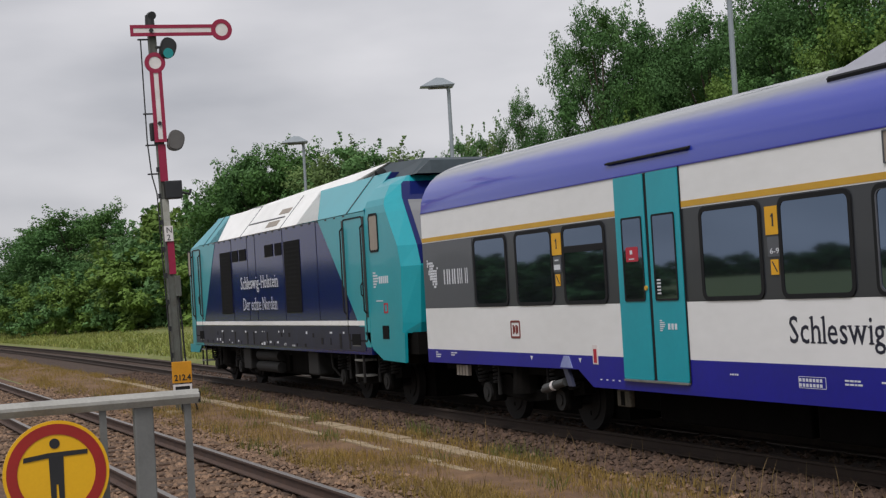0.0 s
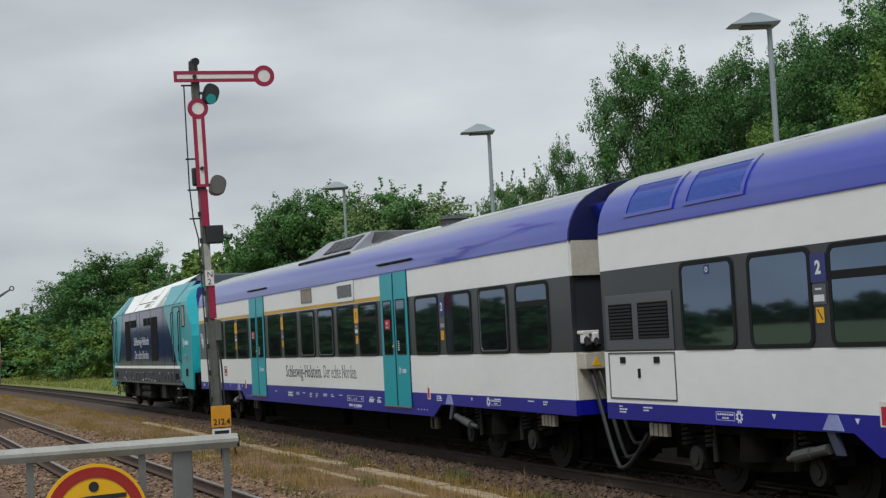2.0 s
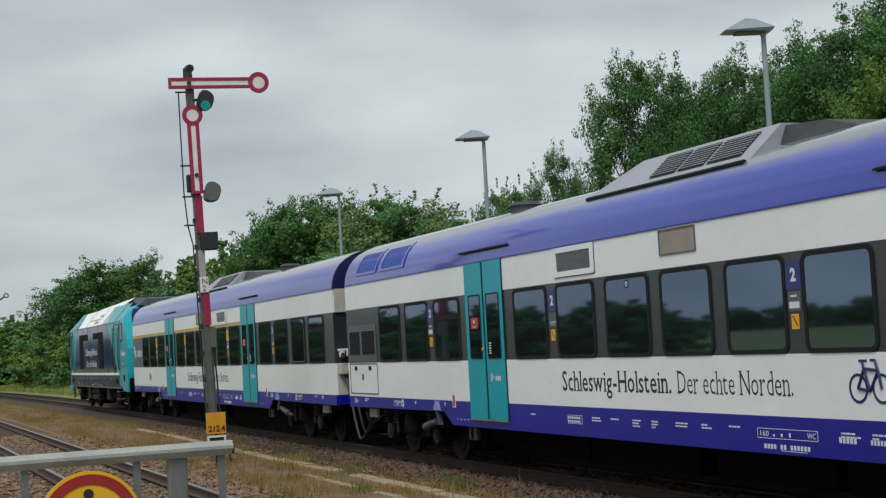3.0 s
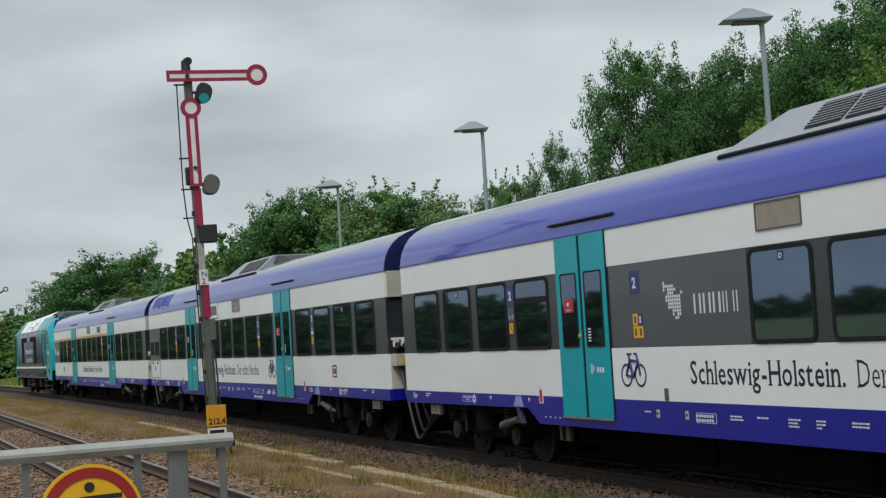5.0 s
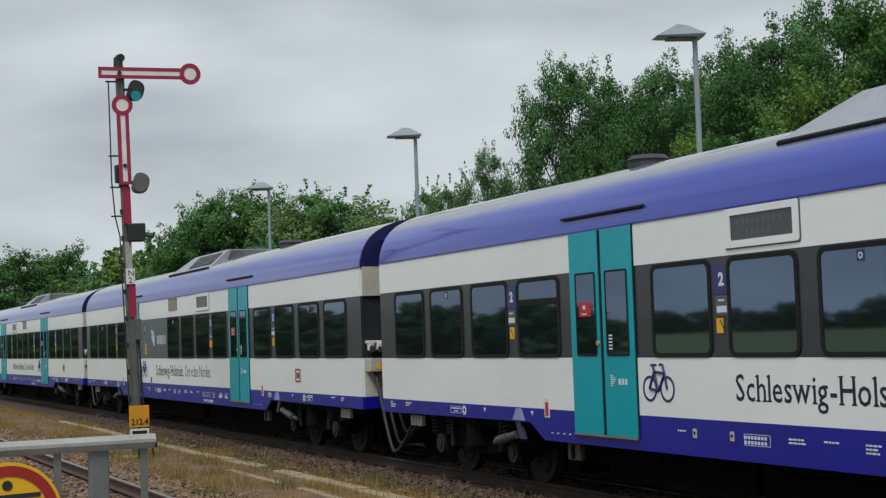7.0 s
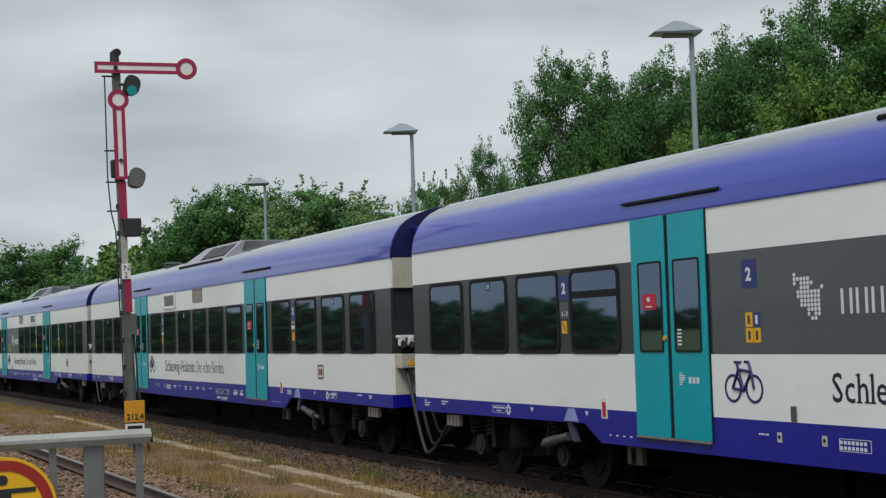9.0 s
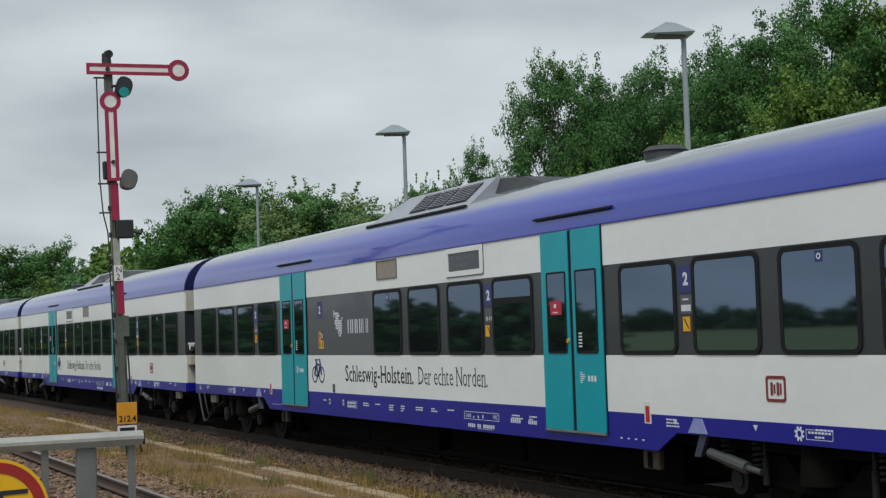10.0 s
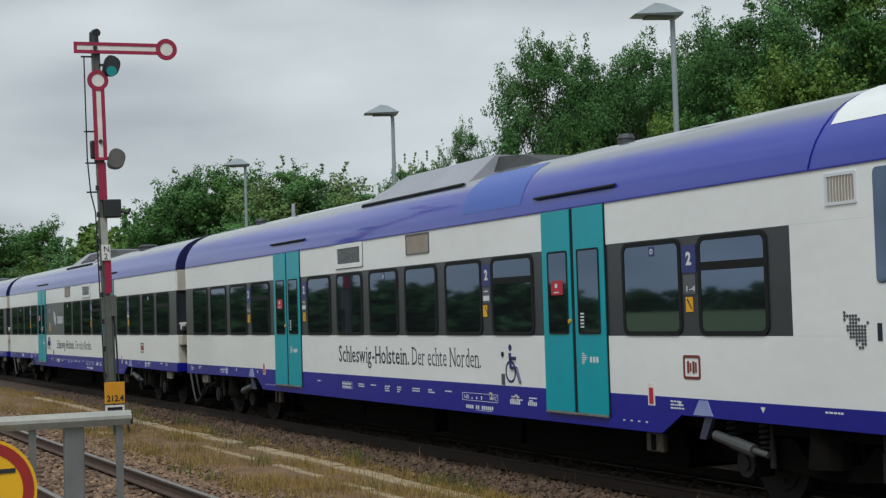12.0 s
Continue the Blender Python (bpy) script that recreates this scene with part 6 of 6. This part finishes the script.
    part("pull_rod", tube(bmesh.new(), [(-0.24, 0, 7.5), (-0.26, 0, 5.4), (-0.22, 0, 4.7), (-0.14, 0, 4.3), (-0.1, 0, 0.4)], 0.014, 6), BLACK, s, "thin black pull rod")
    for z in (7.5, 5.95, 5.3, 4.7):
        part("rod_guide", cube(-0.3, -0.06, -0.02, 0.02, z, z + 0.03), BLACK, s)
    part("cable_duct", cube(0.08, 0.13, -0.03, 0.05, -0.3, 2.6, 0.01), MAST, s, "dark cable duct")
    part("junction_box", cube(0.07, 0.19, -0.12, 0.0, 2.15, 2.58, 0.01), MAST, s, "small grey junction box")
    part("signal_wire", tube(bmesh.new(), [(0.13, -0.05, 2.15), (0.16, -0.05, 1.6), (0.17, -0.05, 0.9), (0.24, -0.08, 0.35), (0.34, -0.1, -0.25)], 0.018, 6), BLACK, s, "dark signal wire")
    part("footing", cube(-0.25, 0.25, -0.25, 0.25, -0.45, -0.2, 0.03), CONCRETE, s, "concrete footing")
    k = root("kilometre_board", "yellow kilometre board with black figures on a low post", "sign", at=pose(6.40, 29.6, 0))
    kb = part("board", cube(-0.2, 0.2, -0.02, 0.02, 0.40, 0.83, 0.006), ORANGE, k, "orange-yellow board")
    words("212.4", 0.17, BLACK, kb, Matrix.Translation((-0.165, -0.024, 0.45)) @ up, "figures", 0.34, bold=0.004)
    part("lower_plate", ringed(bmesh.new(), [(-0.19, 0.10), (0.19, 0.10), (0.19, 0.37), (-0.19, 0.37)], [(-0.15, 0.13), (0.15, 0.13), (0.15, 0.33), (-0.15, 0.33)], -0.02, 0.02, "y"), SIGWHITE, k, "white framed lower plate")
    part("plate_back", cube(-0.15, 0.15, -0.004, 0.004, 0.12, 0.34), BLACK, k)
    part("post", rod(bmesh.new(), (0, 0.04, -0.35), (0, 0.04, 0.6), 0.03), STEEL, k)


semaphore()


def far_signal():
    s = root("distant_signal", "small red and white semaphore far along the line", "railway signal", at=pose(10.0, 140.0, 0))
    bm = cube(-0.14, 0.14, -0.1, 0.1, -0.3, 8.4)
    part("mast", bm, MAST, s)
    for i, m in enumerate((SIGRED, SIGWHITE, SIGRED, SIGWHITE, SIGRED)):
        part("mast_plate", cube(-0.17, 0.17, -0.14, -0.11, 1.4 + i * 1.15, 2.5 + i * 1.15), m, s)
    a = part("signal_arm", prism(bmesh.new(), [(-0.2, 7.6), (0.0, 7.4), (1.22, 8.24), (1.12, 8.36)], -0.16, -0.12, "y"), LENSHOOD, s, "raised white arm")
    part("arm_disc", disc_ring(bmesh.new(), 1.35, 8.42, 0.13, 0.24, -0.18, -0.1), LENSHOOD, a)


far_signal()


# ------------------------------------------------------------------ platform lamps
def platform_lamp():
    l = root("platform_lamp", "grey platform lamp with a flat angular head on a slim pole", "street lamp", "platform lamps")
    part("pole", rod(rod(bmesh.new(), (0, 0, 0.3), (0, 0, 2.2), 0.075, 0.07, 12), (0, 0, 2.2), (0, 0, 6.98), 0.058, 0.045, 12), LAMPGREY, l, "slim grey pole")
    bm = bmesh.new()
    top = bm.verts.new((-0.30, 0, 7.22))
    top2 = bm.verts.new((-0.12, 0, 7.20))
    c = [bm.verts.new(v) for v in ((-0.72, -0.22, 6.985), (0.15, -0.24, 7.01), (0.15, 0.24, 7.01), (-0.72, 0.22, 6.985))]
    d = [bm.verts.new(v) for v in ((-0.66, -0.19, 6.972), (0.11, -0.20, 6.955), (0.11, 0.20, 6.955), (-0.66, 0.19, 6.972))]
    bm.faces.new((c[0], c[1], top2, top))
    bm.faces.new((c[2], c[3], top, top2))
    bm.faces.new((c[1], c[2], top2))
    bm.faces.new((c[3], c[0], top))
    for i in range(4):
        bm.faces.new((c[i], c[(i + 1) % 4], d[(i + 1) % 4], d[i]))
    bm.faces.new(d)
    h = part("head", bm, LAMPGREY, l, "flat peaked lamp head")
    part("diffuser", cube(-0.50, 0.0, -0.15, 0.15, 6.94, 6.957, 0.004), LENSHOOD, h, "pale diffuser")
    part("neck", rod(bmesh.new(), (0, 0, 6.9), (-0.05, 0, 7.05), 0.05), LAMPGREY, l)
    return l


lamp = platform_lamp()
lamp.matrix_basis = pose(14.5, 21.4, 0.1, 0, 0, -18)
for y in (34.0, 46.5):
    copy_thing(lamp, pose(14.5, y, 0.1, 0, 0, -18))


# ------------------------------------------------------------------ railing and round sign at the platform's end
POSTGREY = material("dull_galvanised_post", rgb("6e6f6d"), 0.6, 0.2, second=rgb("5b5c5a"), scale=7, amount=0.8, grain=60)


def railing():
    r = root("railing", "galvanised steel railing across the platform's end", "railing", at=pose(0, 8.4, 0))
    bm = prism(bmesh.new(), [(-0.022, 1.425), (0.022, 1.425), (0.055, 1.462), (0.055, 1.48), (0.03, 1.505), (-0.03, 1.505), (-0.055, 1.48), (-0.055, 1.462)], -4.0, 1.9, "x")
    part("top_rail", bm, GALV, r, "bevelled galvanised top rail")
    part("rail_end", cube(1.895, 1.908, -0.045, 0.045, 1.43, 1.495, 0.004), STEEL, r)
    first = None
    for x in (1.585, -0.45, -2.6):
        if first is None:
            first = part("post", cube(-0.055, 0.055, -0.03, 0.03, 0.45, 1.43, 0.008), POSTGREY, r, "broad galvanised post", at=pose(x, 0.02, 0))
        else:
            again(first, at=pose(x, 0.02, 0))
    bar = None
    for x in (1.837, 1.355, 0.745, 0.545, 0.1, -0.9, -1.4, -1.9, -3.1, -3.6):
        if bar is None:
            bar = part("bar", cube(-0.019, 0.019, -0.012, 0.012, 0.55, 1.43), POSTGREY, r, at=pose(x, 0.0, 0))
        else:
            again(bar, at=pose(x, 0.0, 0))
    part("lower_rail", cube(-4.0, 1.83, -0.02, 0.02, 0.55, 0.60), GALV, r)
    s = root("round_sign", "round yellow sign with a red border and a black figure shape", "sign", at=pose(1.075, 8.30, 1.112, 0, 0, 3))
    part("plate", prism(bmesh.new(), circle(0, 0, 0.288, 48), -0.004, 0.008, "y"), SIGNYEL, s, "yellow sign plate")
    part("border", ringed(bmesh.new(), circle(0, 0, 0.270, 48), circle(0, 0, 0.212, 48), -0.008, -0.003, "y"), SIGNRED, s, "red border")
    g = bmesh.new()
    prism(g, circle(-0.005, 0.163, 0.028, 18), -0.008, -0.003, "y")
    prism(g, [(-0.175, 0.098), (-0.177, 0.072), (-0.05, 0.086), (0.035, 0.090), (0.17, 0.094), (0.172, 0.118), (0.04, 0.116), (-0.04, 0.114)], -0.0085, -0.003, "y")
    prism(g, [(-0.04, 0.1), (-0.035, -0.2), (-0.008, -0.2), (-0.006, -0.06), (0.006, -0.06), (0.01, -0.2), (0.036, -0.2), (0.04, 0.1)], -0.0078, -0.003, "y")
    part("symbol", g, BLACK, s, "black symbol of plain shapes")


railing()


# ------------------------------------------------------------------ cable trough, gravel, stones and grass
def troughs():
    base = root("cable_trough", "weathered concrete cable trough covers along the verge", "cable trough", kind="structure")
    first = None
    rnd = random.Random(5)
    lines = [(7.72, 15.7, 46.0, -0.02), (7.66, 11.0, 15.0, -0.06), (7.0, 16.4, 25.0, -0.01)]
    for k, (x, y0, y1, dz) in enumerate(lines):
        y = y0
        while y < y1:
            xx = x + 0.05 * math.sin(y * 0.35) + rnd.uniform(-0.012, 0.012) + (track_x(y) - 10.47)
            at = pose(xx, y + 0.5, -0.19 + dz + rnd.uniform(-0.008, 0.008), rnd.uniform(-0.6, 0.6), rnd.uniform(-1.5, 1.5), rnd.uniform(-1, 1)) @ Matrix.Diagonal((0.5 if k == 2 else 1, 1, 1, 1))
            if rnd.random() < (0.2 if k == 2 else 0.04):
                y += 1.0
                continue
            if first is None:
                first = part("cover_slab", cube(-0.13, 0.13, -0.495, 0.495, -0.06, 0.0, 0.01), CONCRETE, base, at=at)
            else:
                again(first, at=at)
            y += 1.0


troughs()
bm = cube(-6.5, 1.95, 8.8, 60, -0.42, -0.26)
tagged(part("gravel_path", bm, BALLAST), "grey gravel beside the siding", "gravel", kind="structure")


def stones(name, spots, mat, label, low, high, seed):
    rnd = np.random.RandomState(seed)
    tpl = np.array([(1, 0, 0), (-1, 0, 0), (0, 1, 0), (0, -1, 0), (0, 0, 0.8), (0.3, 0.4, -0.7), (0.7, 0.7, 0.3), (-0.7, 0.5, 0.4)], float)
    fc = [(0, 6, 4), (6, 2, 4), (2, 7, 4), (7, 1, 4), (1, 3, 4), (3, 0, 4), (0, 5, 6), (6, 5, 2), (2, 5, 7), (7, 5, 1), (1, 5, 3), (3, 5, 0)]
    V, F = [], []
    for x, y, z in spots:
        a = rnd.rand() * 6.283
        s = rnd.uniform(low, high)
        p = tpl * (s * rnd.uniform(0.7, 1.25, 3)) * (1 + rnd.uniform(-0.2, 0.2, (8, 1)))
        c, sn = math.cos(a), math.sin(a)
        q = np.stack([p[:, 0] * c - p[:, 1] * sn + x, p[:, 0] * sn + p[:, 1] * c + y, p[:, 2] + z + s * 0.2], 1)
        b = len(V)
        V.extend(q.tolist())
        F.extend([(b + i, b + j, b + k) for i, j, k in fc])
    return tagged(quads(name, V, F, mat), label, "ballast", kind="stuff")


rs = np.random.RandomState(3)
spots = []
while len(spots) < 15000:
    y = 8 + 40 * rs.rand() ** 1.5
    u = rs.uniform(-1.85, 2.35)
    if abs(abs(u) - 0.7525) < 0.09:
        continue
    z = -0.21 if -1.5 < u < 1.45 else -0.21 - 0.13 * (max(-1.5 - u, u - 1.45) / 0.55)
    spots.append((near_x(y) + u, y, max(z, -0.34)))
for i in range(5000):
    y = 9 + 38 * rs.rand() ** 1.5
    x = 5.5 + (2.9 * rs.rand() if rs.rand() < 0.5 else 0.9 * rs.rand())
    spots.append((x + (track_x(y) - 10.47) * 0.9 - 0.004 * (y - 15), y, -0.27))
stones("ballast_stones", spots, STONE, "loose grey-brown ballast stones of the siding", 0.025, 0.055, 1)
spots = []
while len(spots) < 12000:
    y = 9 + 42 * rs.rand() ** 1.5
    u = rs.uniform(-2.5, -0.6) if rs.rand() < 0.8 else rs.uniform(-0.6, 1.6)
    if abs(abs(u) - 0.7525) < 0.09:
        continue
    z = -0.285 if u > -1.75 else -0.29 - 0.06 * (-1.75 - u) / 0.6
    spots.append((track_x(y) + u, y, z))
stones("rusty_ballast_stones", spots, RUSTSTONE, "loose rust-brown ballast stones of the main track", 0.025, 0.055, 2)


def grass(name, n, place, low, high, width, mat, label, seed, lean=0.35):
    rnd = np.random.RandomState(seed)
    V, F = [], []
    for i in range(n):
        x, y, z, k = place(rnd)
        h = rnd.uniform(low, high) * k
        a = rnd.rand() * 6.283
        dx, dy = math.cos(a) * width * 0.5, math.sin(a) * width * 0.5
        lx, ly = rnd.normal(0, lean, 2) * h
        b = len(V)
        V += [(x - dx, y - dy, z - 0.03), (x + dx, y + dy, z - 0.03), (x + lx * 0.4 + dx * 0.7, y + ly * 0.4 + dy * 0.7, z + h * 0.6), (x + lx * 0.4 - dx * 0.7, y + ly * 0.4 - dy * 0.7, z + h * 0.6), (x + lx, y + ly, z + h)]
        F += [(b, b + 1, b + 2, b + 3), (b + 3, b + 2, b + 4)]
    return tagged(quads(name, V, F, mat), label, "grass", kind="stuff")


def verge_spot(rnd):
    while True:
        y = 10 + 85 * rnd.rand() ** 1.9
        x = 5.55 + 2.9 * rnd.rand()
        d = noise.noise(Vector((x * 1.1, y * 0.45, 3.0))) + 0.25 * noise.noise(Vector((x * 4, y * 2, 7.0)))
        edge = min(x - 5.55, 8.45 - x)
        if d > rnd.uniform(-0.55, 0.35) + (0.3 if edge < 0.35 else 0) and (abs(x - 7.72) > 0.12 or rnd.rand() < 0.25):
            return x + (track_x(y) - 10.47) * 0.9 - 0.004 * (y - 15), y, -0.26 + 0.03 * min(1, edge), 0.6 + max(0, d) * 1.3


grass("verge_grass", 44000, verge_spot, 0.03, 0.15, 0.009, BLADE, "dry yellowish grass tufts on the verge", 8)


def bank_spot(rnd):
    y = 44 + 110 * rnd.rand() ** 1.3
    u = 2.5 + 17 * rnd.rand() ** 1.2
    k = 0.75 + 0.9 * noise.noise(Vector((u * 0.35, y * 0.12, 1.0)))
    return track_x(y) + u, y, -0.3 + 0.045 * u, max(0.25, k)


grass("bank_grass", 34000, bank_spot, 0.08, 0.40, 0.05, BANKGRASS, "tall green grass on the bank beyond the track", 9, 0.8)


STALK = leafy("dry_stalks", rgb("8a7452"), rgb("5f5236"), 0.3, 0.0)
WEED = leafy("weed_leaves", rgb("666c3c"), rgb("545830"), 0.25, 0.0)
rw = random.Random(21)
PATCHES = [(rw.uniform(5.7, 8.6), rw.uniform(11, 40)) for i in range(30)]


def weed_spot(rnd):
    x, y = PATCHES[rnd.randint(len(PATCHES))]
    return x + rnd.normal(0, 0.12), y + rnd.normal(0, 0.2), -0.27, 1.0


grass("weeds", 1300, weed_spot, 0.06, 0.26, 0.012, WEED, "green weeds scattered over the verge", 12)


def stalk_spot(rnd):
    y = 10 + 32 * rnd.rand() ** 1.3
    x = rnd.choice((6.3, 7.3, 7.95, 8.5)) + rnd.normal(0, 0.22)
    return x + (track_x(y) - 10.47) * 0.9 - 0.004 * (y - 15), y, -0.28, 1.0


grass("dry_stalks", 900, stalk_spot, 0.14, 0.42, 0.010, STALK, "tall dry stalks standing over the verge", 14, 0.22)


# strokes and dots too small to pick apart
for ob in bpy.data.objects:
    if ob.name.split(".")[0] in ("operator_mark", "operator_wordmark", "data_box", "solebar_fittings", "roof_bolts"):
        ob["kind"] = "stuff"


# ------------------------------------------------------------------ the moving train
def train_front(t):
    """Where the first coach's front end is along the track: the train gathers speed."""
    return 22.773 + 10.595 * t + 0.1409 * t * t - 0.00128 * t ** 3


def on_track(front, length):
    """The pose of a vehicle whose front end is there, set on the track by its two bogies."""
    ya, yb = front - 3.2, front - length + 3.2
    xa, xb = track_x(ya), track_x(yb)
    turn = math.atan2(xa - xb, ya - yb)
    x = xa + (front - ya) * math.tan(turn)
    return pose(x, front, 0, 0, 0, -math.degrees(turn))


def motions():
    times = [i * 0.5 for i in range(25)]
    for k, car in enumerate(COACHES):
        walk(car, [(t, on_track(train_front(t) - PITCH * k, LEN)) for t in times])
    walk(LOCO, [(t, on_track(train_front(t) + 17.55, 16.95)) for t in times])
    steps = [i / 30 for i in range(361)]
    for w in WHEELS:
        y, r = w.matrix_basis.translation.y, w.matrix_basis.translation.z
        walk(w, [(t, pose(0, y, r) @ pose(0, 0, 0, -math.degrees((train_front(t) - 22.773) / r))) for t in steps])


motions()
